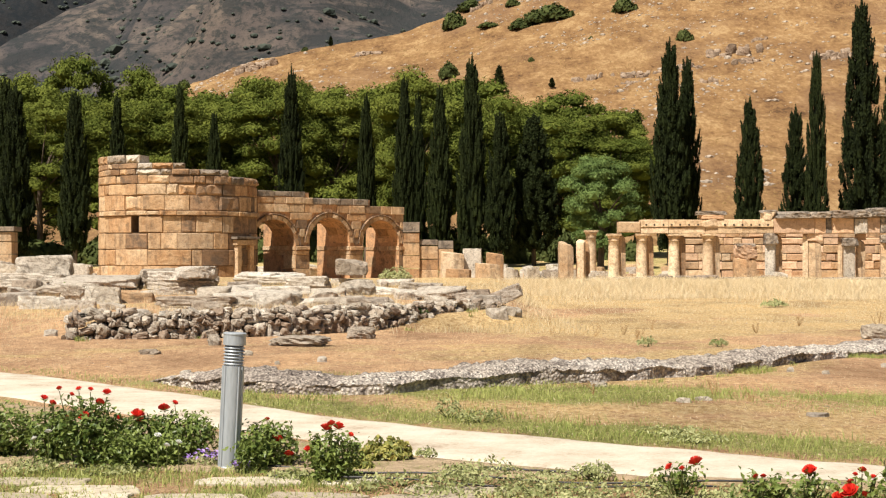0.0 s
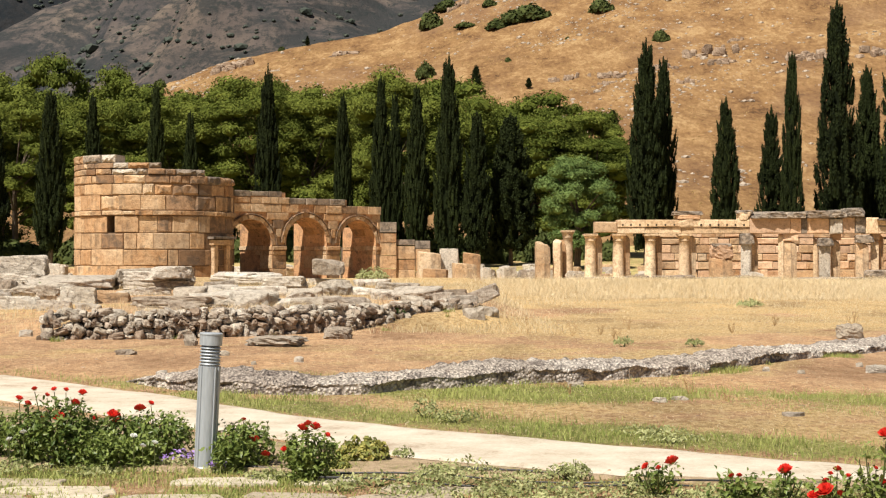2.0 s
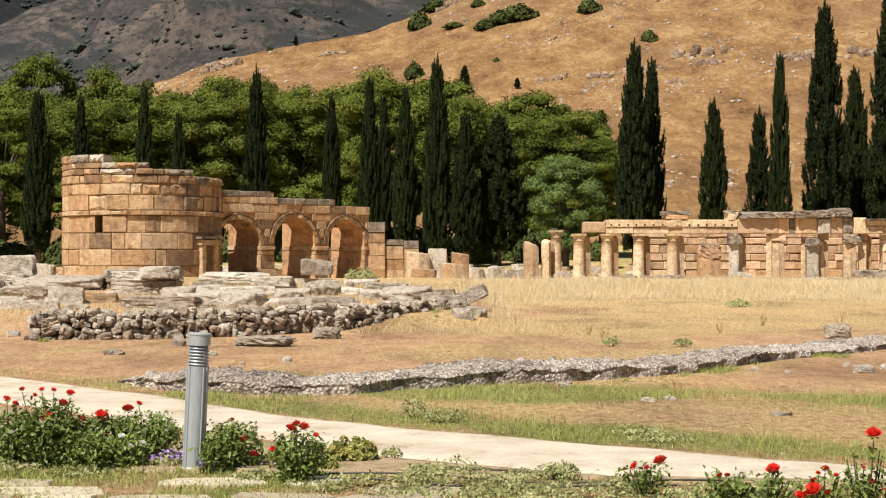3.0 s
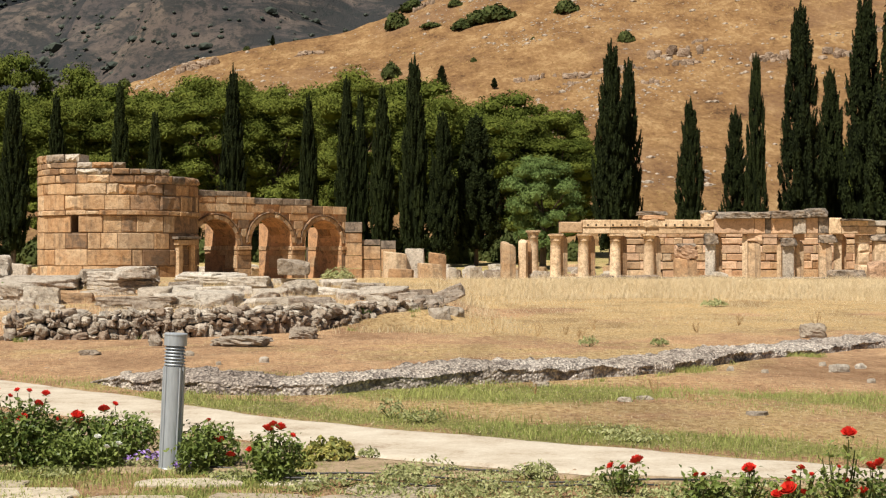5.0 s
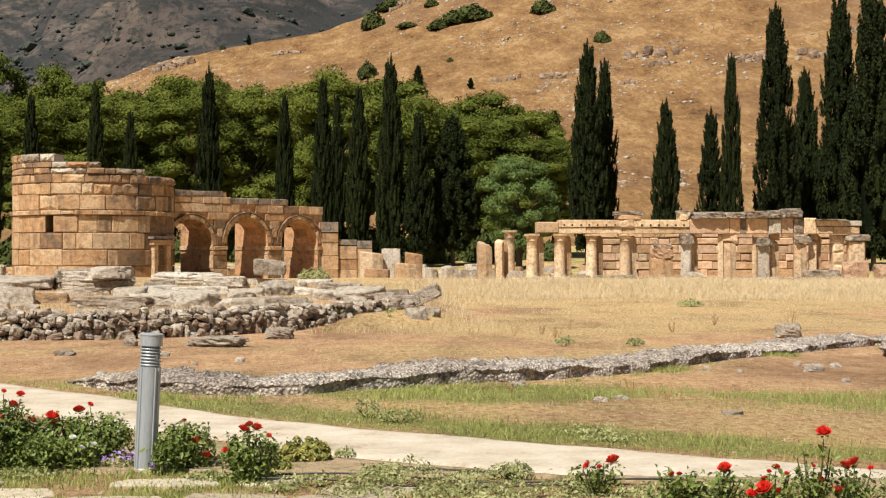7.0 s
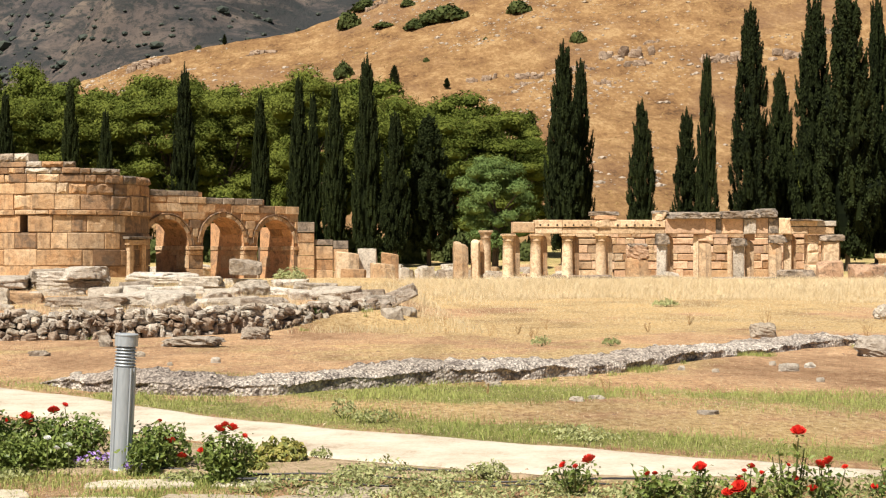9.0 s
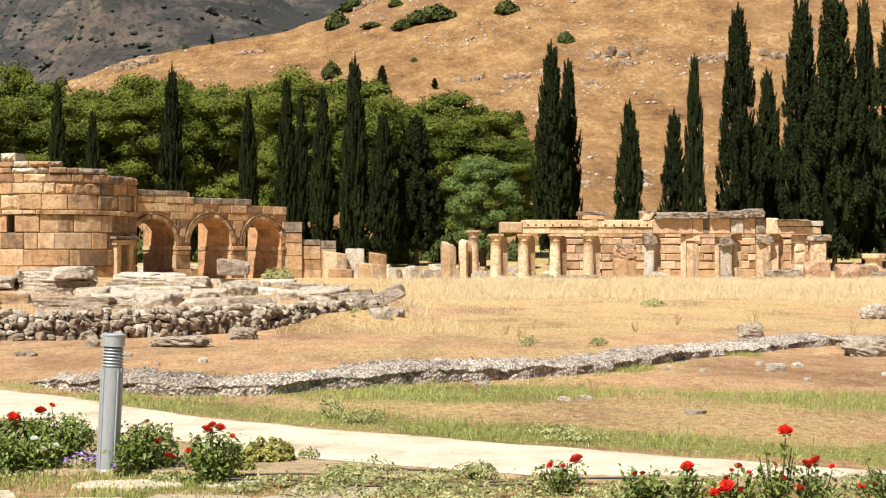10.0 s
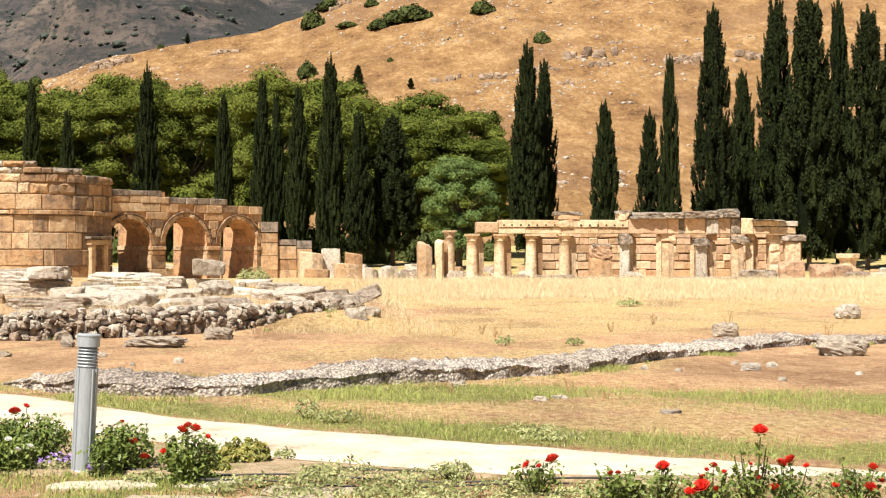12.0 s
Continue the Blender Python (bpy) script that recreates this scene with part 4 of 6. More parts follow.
# ---------------------------------------------------------------- limescale ridge of the old water channel
RIDGE = ((-3.4, 19.2), (-2.54, 17.9), (-1.84, 17.5), (-0.92, 17.3), (0.11, 17.95), (0.8, 18.5), (2.28, 19.4), (3.37, 20.25), (4.06, 21.0), (5.02, 22.1), (7.24, 24.8), (8.6, 25.6), (10.5, 26.2), (14, 26.8))
rl = length(RIDGE)
rv, rf = [], []
nu, nc = 760, 30
for i in range(nu):
    s = rl * i / (nu - 1)
    x, y, a = along(RIDGE, s)
    size = float(smoothstep(0, 1.6, s)) * (1.0 + 0.12 * math.sin(s * 1.3) + 0.06 * math.sin(s * 3.7)) * (1 - 0.25 * float(smoothstep(8, 14, s)))
    hgt = 0.22 * size + 0.02
    wid = 0.52 + 0.08 * math.sin(s * 0.9 + 1) + 0.08 * noise.noise(Vector((s * 1.1, 4, 0)))
    ground_z = float(plain(x, y)) - 0.04
    for j in range(nc):
        f = j / (nc - 1)
        cx = -math.cos(math.pi * f)
        cz = math.sin(math.pi * f) ** 0.4
        p = Vector((s * 2.2, cx * 1.6, cz * 1.2))
        n1 = noise.fractal(p * 1.6, 1.0, 2.0, 5)
        n2 = noise.noise(p * 7.0)
        n3 = noise.noise(p * 17.0)
        und = 0.12 * (1 - float(smoothstep(0.07, 0.15, f))) * max(0.0, 0.5 + 1.3 * noise.noise(Vector((s * 1.7, 9, 2))))
        q = wid * cx * (1 + 0.12 * n1) + und + 0.05 * n1 + 0.02 * n2
        zz = hgt * cz * (1 + 0.22 * n1) + (0.024 * n2 + 0.014 * n3) * cz
        rv.append((x - math.sin(a) * q + 0.03 * n2, y + math.cos(a) * q, zz + ground_z))
ridge = thing("limescale_ridge", "long low crusted grey ridge of an old water channel", "stone ridge")
SECTIONS = 14
for k in range(SECTIONS):
    i0, i1 = (nu - 1) * k // SECTIONS, (nu - 1) * (k + 1) // SECTIONS
    part_v = rv[i0 * nc:(i1 + 1) * nc]
    part_f = [((i) * nc + j, (i + 1) * nc + j, (i + 1) * nc + j + 1, i * nc + j + 1) for i in range(i1 - i0) for j in range(nc - 1)]
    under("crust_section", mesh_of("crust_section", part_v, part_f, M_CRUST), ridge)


GATE_BLOCKS = [lump_mesh("stone", 160 + i, 6, 24.0, 0.06, M_ASHLAR if i % 2 else M_BLOCK, 1) for i in range(4)]
# ---------------------------------------------------------------- stepped ruin beside the gate
stub = thing("broken_wall", "stepped broken end of the travertine gate wall", "wall", at=(0, 0, 0))
for x0, x1, top, yy in ((-2.5, -1.45, 3.6, 93.0), (-1.5, -0.3, 2.55, 93.2), (-0.3, 0.65, 2.45, 93.3)):
    zz = -0.1
    while zz < top - 0.1:
        h = min(random.uniform(0.62, 0.85), top - zz)
        for s0, s1 in split(x0, x1, 0.85, 0.15):
            ashlar(stub, lambda s, q, out, yy=yy: (s, yy - out, q), s0, s1, zz, zz + h, M_CAP if zz + h > top - 0.1 else M_ASHLAR, depth=1.2)
        zz += h
for x, y, w, d, h, turn in ((0.55, 88.0, 1.3, 1.0, 1.75, 8), (1.75, 88.5, 1.1, 1.0, 1.95, -6), (2.6, 87.5, 1.3, 0.9, 1.1, 14), (3.1, 89.5, 1.0, 0.8, 1.7, 4), (0.9, 86, 1.4, 0.8, 0.8, -10)):
    placed("fallen_block", random.choice(GATE_BLOCKS), x, y, -0.05, w, d, h, turn, "grey-brown travertine block standing beside the gate", "stone block", "fallen blocks of the ruin")
for i in range(26):
    x, y = random.uniform(2.5, 8.5), random.uniform(94, 104)
    w = random.uniform(0.5, 1.3)
    placed("fallen_block", random.choice(SLABS), x, y, float(plain(x, y)) - 0.05, w, w * 0.7, random.uniform(0.3, 0.8), random.uniform(-40, 40), "weathered grey block behind the ruins", "stone block", "fallen blocks of the ruin")
for i in range(110):
    x, y = random.uniform(-14, 46), random.uniform(97, 118)
    w = random.uniform(0.4, 1.6)
    if abs(x - 37.5) > 2.5:
        placed("fallen_block", random.choice(SLABS + TAN_SLABS), x, y, float(plain(x, y)) - 0.08, w, w * 0.7, random.uniform(0.25, 0.75), random.uniform(-40, 40), "weathered block strewn at the edge of the grove", "stone block", "fallen blocks of the ruin")
# low ruin at the far side of the tower
pier = thing("ruined_pier", "tan ruined pier with a moulded cap stone", "pier", at=(-26.7, 90, 0))
for zz, h in ((-0.1, 0.9), (0.8, 0.8), (1.6, 0.75), (2.35, 0.6)):
    ashlar(pier, lambda s, q, out: (s, -out, q), -1.0, 0.75, zz, zz + h, M_ASHLAR, depth=1.3)
ashlar(pier, lambda s, q, out: (s, -out, q), -1.2, 0.95, 2.95, 3.3, M_CAP, "cap_block", depth=1.5, proud=0.12)
for i in range(34):
    x, y = random.uniform(-27, -18.5), random.uniform(80, 96)
    w = random.uniform(0.6, 1.5)
    placed("fallen_block", random.choice(TAN_SLABS + SLABS[:3]), x, y, float(plain(x, y)) - 0.05, w, w * 0.7, random.uniform(0.4, 1.25), random.uniform(-30, 30), "squared block scattered beside the round tower", "stone block", "fallen blocks of the ruin")

# tower doorway with its own small frame
door = thing("tower_doorway", "blocked doorway with jambs and a moulded lintel", "doorway", at=(-10.98, 82.55, 0), turn=58)
for s0, s1, z0, z1, p, nm in ((-0.75, -0.4, 0, 2.1, 0.16, "jamb"), (0.4, 0.75, 0, 2.1, 0.16, "jamb"), (-0.85, 0.85, 2.1, 2.4, 0.2, "lintel"), (-1.0, 1.0, 2.4, 2.58, 0.32, "cornice_block"), (-0.4, 0.4, 0, 2.1, -0.12, "blocking")):
    ashlar(door, lambda s, q, out: (s, -out, q), s0, s1, z0, z1, M_CAP if nm == "cornice_block" else M_ASHLAR, nm, depth=1.0, proud=p)


# ---------------------------------------------------------------- colonnade
COL_Y = 92.0


def lathe(profile, n=14):
    v, f = [], []
    for r, z in profile:
        v += [(r * math.cos(6.28318 * i / n), r * math.sin(6.28318 * i / n), z) for i in range(n)]
    for k in range(len(profile) - 1):
        f += [(k * n + i, k * n + (i + 1) % n, k * n + n + (i + 1) % n, k * n + n + i) for i in range(n)]
    f.append(tuple(range(len(v) - n, len(v))))
    return v, f


SHAFT = mesh_of("shaft", *lathe([(0.40, 0.0), (0.41, 0.07), (0.36, 0.12), (0.34, 0.2), (0.335, 1.0), (0.315, 1.9), (0.30, 2.38), (0.33, 2.4), (0.33, 2.45)]), M_PALE, True)
CAPITAL = mesh_of("capital", *lathe([(0.31, 2.45), (0.32, 2.52), (0.35, 2.6), (0.385, 2.66), (0.385, 2.8)], 14), M_PALE)
PIER_MESH = lump_mesh("pier", 300, 4, 14, 0.03, M_PALE, 0)
PIER_GREY = lump_mesh("pier", 302, 5, 10, 0.08, M_BLOCK, 2)
PIER_TAN = lump_mesh("pier", 301, 4, 12, 0.05, M_ASHLAR, 1)
CHUNK = [lump_mesh("block", 310 + i, 5, 60, 0.05, M_PALE, 1, 0.4) for i in range(3)]
CHUNK_GREY = [lump_mesh("block", 320 + i, 8, 10, 0.16, M_CAP, 2, 0.35) for i in range(3)]
CHUNK_RED = [lump_mesh("block", 335 + i, 6, 20, 0.09, M_RED, 1, 0.5) for i in range(2)]
CHUNK_TAN = [lump_mesh("block", 330 + i, 5, 16, 0.06, M_ORANGE, 0) for i in range(3)]


def boxed(me, x, y, z, w, d, h, turn=0):
    return pose(x, y, z, 0, 0, turn) @ Matrix.Diagonal((w, d, h, 1))


def column(x, y=COL_Y, tall=2.72, shaft=True, backed=True, tan=False, turn=0):
    ob = thing("column", "pale travertine column with a worn capital and a rear pier", "column", "colonnade columns", at=(x, y, 0.1), turn=turn)
    k = tall / 2.8
    under("shaft", SHAFT, ob, m=Matrix.Diagonal((1.04, 1.04, k, 1)))
    top = under("capital", CAPITAL, ob, m=Matrix.Diagonal((1.04, 1.04, k, 1)))
    under("abacus", CHUNK[0], top, m=boxed(None, 0, 0, 2.72, 0.84, 0.84, 0.12))
    if backed:
        under("rear_pier", PIER_TAN, ob, "tan pier behind the column", m=boxed(PIER_TAN, 0.5, 0.4, 0, 0.52, 0.55, 2.82 * k))
    return ob


def pillar(x, y, w, tall, tan, turn, cap=True):
    low = PIER_GREY if tan is None else PIER_TAN if tan else PIER_MESH
    ob = thing("pillar", "square travertine pillar, pale or tan for a lit or dim face, or weathered grey", "pillar", "colonnade columns", at=(x, y, 0.05), turn=turn)
    under("shaft", low, ob, m=boxed(None, 0, 0, 0, w, w * 0.9, tall))
    if cap:
        under("capital", CHUNK_TAN[1] if tan else CHUNK[0], ob, m=boxed(None, 0, 0, tall - 0.03, w * 1.18, w * 1.1, 2.84 - tall))


pillar(7.55, 92.0, 0.85, 2.25, True, 8, cap=False)
pillar(8.5, 92.2, 0.5, 2.4, False, -22, cap=False)
pillar(8.93, 92.9, 0.36, 2.35, True, -15, cap=False)
column(9.5, 96.0, 3.0, backed=False)
for x in (10.5, 12.22, 14.2, 16.3):
    column(x)
# Paired pillars split one pier: pale for its sunlit face, tan for the dimmer.
for x, y, w, tall, tan, turn, cap in ((20.1, 91.8, 0.60, 2.2, None, -24, False), (20.68, 92.3, 0.46, 2.78, True, -5, False),
                                      (22.3, 92.0, 0.34, 2.78, False, -20, False), (22.88, 92.15, 0.80, 2.40, True, -8, True),
                                      (24.46, 92.1, 0.28, 2.45, False, -20, False), (24.97, 91.9, 0.70, 2.1, None, -12, False), (25.76, 92.3, 0.54, 2.45, True, -10, True),
                                      (27.27, 91.9, 0.78, 2.32, True, -10, False), (28.13, 92.1, 0.48, 2.45, False, -14, True), (28.58, 92.4, 0.34, 2.80, True, -8, False),
                                      (30.8, 91.9, 0.98, 2.45, False, -6, False), (31.4, 92.2, 0.26, 2.50, True, 0, False)):
    pillar(x, y, w, tall, tan, turn, cap)
masonry = thing("masonry_pier", "pale travertine pier of stacked blocks", "pier", "colonnade columns", at=(29.76, 91.9, 0))
for z0, z1 in ((0, 0.95), (0.95, 1.75), (1.75, 2.35), (2.35, 2.84)):
    ashlar(masonry, lambda s, q, out: (s, -out, q), -0.38, 0.38, z0, z1, M_PALE, depth=0.8, chip=0.05)
stump = thing("broken_pier", "stump of a pier with a dark weathered boulder on it", "pier", at=(18.47, 91.6, 0))
under("base", PIER_TAN, stump, m=boxed(None, 0, 0, 0, 1.35, 0.9, 1.35))
under("boulder", lump_mesh("boulder", 340, 7, 6, 0.25, M_RED, 4), stump, "reddish weathered broken stone", m=boxed(None, 0.05, 0, 1.25, 1.3, 1.0, 0.95))
under("cap", CHUNK_GREY[1], stump, "grey weathered top", m=boxed(None, 0.05, 0, 2.06, 1.15, 0.9, 0.2))

beam = thing("entablature", "pale travertine entablature with a row of small sockets", "entablature", at=(0, 0, 0))
# Sockets are solid lumps; the shade inside the holes is their dark colour.
M_SOCKET_SHADE, _t, _b = blank("socket_shade")
_b.inputs["Base Color"].default_value = (0.05, 0.035, 0.025, 1)


def on_beam(s, q, out):
    return (s, COL_Y - 0.42 - out, q)


SOCKET = lump_mesh("socket", 350, 1, 4, 0.1, M_SOCKET_SHADE, 0)
ashlar(beam, on_beam, 10.74, 12.12, 2.92, 3.6, M_PALE, depth=0.9, chip=0.05)
for s0, s1 in split(12.12, 20.25, 2.0, 0.25):
    ashlar(beam, on_beam, s0, s1, 2.86, 3.26, M_PALE, depth=0.9, segs=3, chip=0.018)
    ashlar(beam, on_beam, s0, s1, 3.26, 3.74, M_PALE, depth=0.9, proud=0.06, segs=3, chip=0.022)
s = 12.44
while s < 20:
    under("socket", SOCKET, beam, "small square socket, its inner shade a dark solid lump", m=pose(s, COL_Y - 0.46, 3.34) @ Matrix.Diagonal((0.13, 0.12, 0.13, 1)))
    s += random.choice((0.5, 0.52, 0.55))
for x, w, zz, h, me in ((16.5, 1.4, 3.74, 0.3, CHUNK_TAN[1]), (16.5, 1.85, 4.0, 0.26, CHUNK_GREY[0]), (20.0, 0.75, 3.72, 0.5, CHUNK[1]), (20.0, 0.95, 4.1, 0.22, CHUNK_GREY[2]), (16.3, 0.9, 3.3, 0.5, CHUNK[2])):
    under("cornice_block", me, beam, m=boxed(None, x, COL_Y, zz, w, 1.1, h))
upper = thing("upper_wall", "orange travertine upper course with dark crusted cornice slabs", "wall")
for s0, s1, z0, z1, mat_, p in ((20.25, 22.77, 2.86, 3.84, M_ORANGE, 0.0), (22.77, 23.47, 2.86, 3.84, M_ORANGE, -0.05), (23.47, 23.82, 2.86, 3.84, M_CAP, 0.03), (23.82, 25.2, 2.86, 3.86, M_ORANGE, -0.02),
                                (25.2, 25.98, 2.86, 3.78, M_BLOCK, 0.12), (25.98, 26.8, 2.86, 3.88, M_ORANGE, -0.05), (26.8, 27.42, 2.90, 3.86, M_CAP, 0.06), (27.42, 28.2, 2.86, 3.88, M_PALE, 0.08),
                                (28.2, 29.3, 2.86, 3.35, M_PALE, 0.0), (29.3, 31.0, 2.86, 3.35, M_PALE, -0.04), (28.2, 29.9, 3.35, 3.72, M_PALE, 0.06), (29.9, 31.1, 3.35, 3.70, M_BLOCK, 0.04)):
    ashlar(upper, on_beam, s0, s1, z0, z1, mat_, depth=0.95, proud=p, segs=4, chip=0.03)
for x, w, zz, h in ((21.4, 2.15, 3.82, 0.44), (22.95, 1.5, 3.84, 0.40), (24.6, 1.65, 3.84, 0.48), (25.75, 1.0, 3.86, 0.50), (26.75, 1.15, 3.90, 0.58), (29.2, 2.2, 3.70, 0.12)):
    under("cornice_slab", random.choice(CHUNK_GREY), upper, "dark grey crusted cornice slab", m=boxed(None, x, COL_Y - 0.05, zz - 0.03, w, 1.5, h))
for x, w, zz, h in ((20.12, 0.85, 2.2, 0.68), (24.98, 0.95, 2.1, 0.5), (27.4, 1.1, 2.3, 0.5), (30.85, 1.5, 2.43, 0.4)):
    under("corbel", random.choice(CHUNK_GREY), upper, "grey broken capital", m=boxed(None, x, COL_Y - 0.25, zz, w, 0.8, h))

rear = thing("rear_wall", "coursed orange travertine wall behind the columns", "wall")
zz = 0.0
under("core", mesh_of("core", [(x, y, z) for z in (-0.3, 2.95) for x, y in ((15.5, 96.3), (32.2, 96.3), (32.2, 97.1), (15.5, 97.1))],
                      [(0, 1, 5, 4), (1, 2, 6, 5), (2, 3, 7, 6), (3, 0, 4, 7), (4, 5, 6, 7)], M_PACK), rear)
for h in (0.62, 0.55, 0.5, 0.55, 0.46, 0.35):
    for s0, s1 in split(15.5 + random.uniform(-0.1, 0.1), 32.2, 1.1, 0.6):
        ashlar(rear, lambda s, q, out: (s, 96.2 - out, q), s0, s1, zz, zz + h - random.choice((0, 0, 0.02, 0.05)), M_ASHLAR if random.random() < 0.5 else M_ORANGE, depth=0.14, chip=0.028, segs=2)
    zz += h
for i in range(9):
    x = 10.6 + i * 1.35 + random.uniform(-0.3, 0.3)
    placed("plinth_slab", random.choice(CHUNK_GREY), x, 91.0, -0.1, random.uniform(1.2, 1.9), 0.9, random.uniform(0.3, 0.42), random.uniform(-5, 5), "grey plinth slab at the foot of the columns", "stone slab", "plinth slabs")
for x, y, w, d, h, turn, me, lab in ((28.2, 90.4, 2.3, 1.0, 0.7, 3, CHUNK_GREY[0], "grey block before the colonnade"), (30.2, 90.2, 1.5, 1.1, 1.2, -8, CHUNK_RED[0], "upright reddish block before the colonnade"),
                                     (33.2, 91.5, 2.6, 1.1, 1.0, 14, CHUNK_RED[1], "leaning red-brown block on the grass"), (34.6, 90.6, 1.5, 1.2, 0.55, -20, CHUNK_GREY[1], "grey rock on the dry grass"),
                                     (20.5, 91.0, 0.9, 0.6, 0.55, 20, SLABS[1], "white broken block before the colonnade"), (9.6, 92.6, 1.2, 0.8, 0.6, 20, SLABS[2], "white broken block before the colonnade"),
                                     (25.6, 91.0, 5.0, 0.9, 0.25, 1, CHUNK_GREY[2], "long low grey plinth slab")):
    placed("fallen_block", me, x, y, -0.05, w, d, h, turn, lab, "stone block", "fallen blocks of the ruin", tip=0)
well = thing("carved_pedestal", "white carved stone pedestal on a round base", "pedestal", at=(37.5, 100.0, float(plain(37.5, 100))))
under("base", mesh_of("base", *lathe([(1.2, -0.2), (1.2, 0.25), (0.9, 0.3), (0.9, 0.5), (0.6, 0.55)], 20), M_PALE), well)
under("drum", mesh_of("drum", *lathe([(0.62, 0.5), (0.58, 0.9), (0.62, 1.2), (0.82, 1.35), (0.86, 1.6), (0.8, 1.64)], 8), M_PALE), well)


# ---------------------------------------------------------------- hillside growth
SHRUBS = []
for sd in (31, 32, 33):
    r_ = np.random.default_rng(sd)
    d = r_.normal(0, 1, (900, 3))
    d /= np.linalg.norm(d, axis=1, keepdims=True)
    d[:, 2] = np.abs(d[:, 2])
    rad = (0.8 + 0.22 * wavy(d[:, 0] * 3, d[:, 1] * 3 + d[:, 2] * 2, 1.0, sd)[:, None]) * r_.uniform(0.75, 1.02, (900, 1))
    SHRUBS.append(tufts("hill_shrub", d * rad, d, 0.13, M_SCRUB, r_, 0.5, 1.4))


def shrub(x, y, half_width, height):
    ob = new("hill_shrub", SHRUBS[int(abs(x)) % 3])
    z = float(hill_height(x, y))
    ob.matrix_world = pose(x, y, z - 0.3, 0, 0, x * 40) @ Matrix.Diagonal((half_width * 1.2, half_width, height * 1.05, 1))
    tagged(ob, "dark green shrub on the dry hillside", "shrub", "shrubs on the hill")


# Added shrubs, not seen there, that darken the shaded trunk zone of the grove.
for i in range(64):
    x, y = random.uniform(-48, 18), random.uniform(127, 138)
    w = random.uniform(1.4, 2.6)
    ob = new("undergrowth_shrub", SHRUBS[i % 3])
    ob.matrix_world = pose(x, y, float(plain(x, y)) - 0.2, 0, 0, i * 50) @ Matrix.Diagonal((w, w, random.uniform(1.6, 3.2), 1))
    tagged(ob, "shrub added to darken the shaded zone below the pines", "shrub", "undergrowth of the grove")
for i in range(10):
    x, y = random.uniform(36, 60), random.uniform(132, 142)
    w = random.uniform(1.4, 2.6)
    ob = new("undergrowth_shrub", SHRUBS[i % 3])
    ob.matrix_world = pose(x, y, float(plain(x, y)) - 0.2, 0, 0, i * 50) @ Matrix.Diagonal((w, w, random.uniform(1.4, 2.4), 1))
    tagged(ob, "shrub added to darken the shaded zone below the pines", "shrub", "undergrowth of the grove")


def hill_cypress(x, y, height, radius):
    ob = cypress(x, y, height, max(radius, 0.6), int(y), "small dark cypress growing on the hill")
    ob.location.z = float(hill_height(x, y)) - 0.2


M_CRAG = stone("grey_hill_rock", [(0.1890, 0.1350, 0.0945), (0.3510, 0.2700, 0.2025), (0.2565, 0.1823, 0.1283)], (0.0945, 0.0743, 0.0607), 0.6, 0.8, 0.1)
CRAGS = [lump_mesh("rock", 400 + i, 4, 6, 0.25, M_CRAG, 3) for i in range(6)]


def outcrop(x, y, half_width, height):
    """A group of rocks that break through the slope."""
    ob = thing("rock_outcrop", "grey rock outcrop on the dry hillside", "rock", "rock outcrops", at=(x, y, float(hill_height(x, y))))
    for i in range(14):
        px, py = random.gauss(0, 0.55) * half_width, random.uniform(-0.6, 0.6) * half_width * 0.7
        w = half_width * random.uniform(0.12, 0.42)
        dz = float(hill_height(x + px, y + py)) - ob.location.z
        under("rock", random.choice(CRAGS), ob, m=pose(px, py, dz - 0.35, random.uniform(-15, 15), random.uniform(-15, 15), random.uniform(-40, 40)) @ Matrix.Diagonal((w * 1.5, w, height * random.uniform(0.3, 0.75) + 0.3, 1)))


# shrubs and rock outcrops on the hillside: x, y, half width, height
shrub(3.3, 453.0, 3.94, 5.82)
shrub(22.0, 412.0, 4.0, 3.0)
shrub(25.8, 411.5, 4.6, 4.0)
shrub(30.5, 411.0, 5.6, 4.8)
shrub(48.6, 400.5, 3.48, 3.93)
shrub(57.7, 357.5, 2.16, 3.24)
shrub(1.5, 364.5, 2.89, 4.13)
shrub(13.2, 426.0, 3.38, 1.61)
shrub(21.4, 363.0, 0.89, 1.37)
shrub(-82.9, 478.0, 2.71, 3.25)
shrub(8.6, 473.5, 3.94, 3.94)
shrub(21.1, 453.0, 2.57, 2.40)
shrub(37.0, 373.5, 0.71, 0.85)
shrub(-44.1, 478.0, 1.26, 1.81)
hill_cypress(12.3, 326.0, 6.77, 1.23)
hill_cypress(23.8, 326.5, 2.71, 0.68)
hill_cypress(36.0, 278.5, 3.79, 1.05)
hill_cypress(-35.9, 478.0, 3.61, 0.72)
outcrop(-54.7, 454.0, 5.15, 3.09)
outcrop(-60.3, 450.5, 2.55, 2.38)
outcrop(65.3, 335.0, 4.43, 2.53)
outcrop(44.4, 330.0, 4.36, 1.50)
outcrop(84.6, 323.5, 3.67, 2.20)
outcrop(32.1, 331.5, 2.50, 1.75)
outcrop(-23.3, 444.5, 5.04, 1.34)
outcrop(56.6, 313.5, 2.13, 1.42)
outcrop(30.9, 296.0, 0.56, 0.67)
outcrop(54.6, 257.5, 0.97, 0.58)
outcrop(2.1, 348.5, 3.29, 2.11)
outcrop(53.3, 327.5, 3.09, 1.24)
outcrop(11.7, 471.0, 2.67, 2.14)
outcrop(73.8, 348.0, 1.97, 1.05)
outcrop(80.9, 299.0, 1.13, 0.68)
outcrop(67.3, 299.0, 0.68, 0.56)
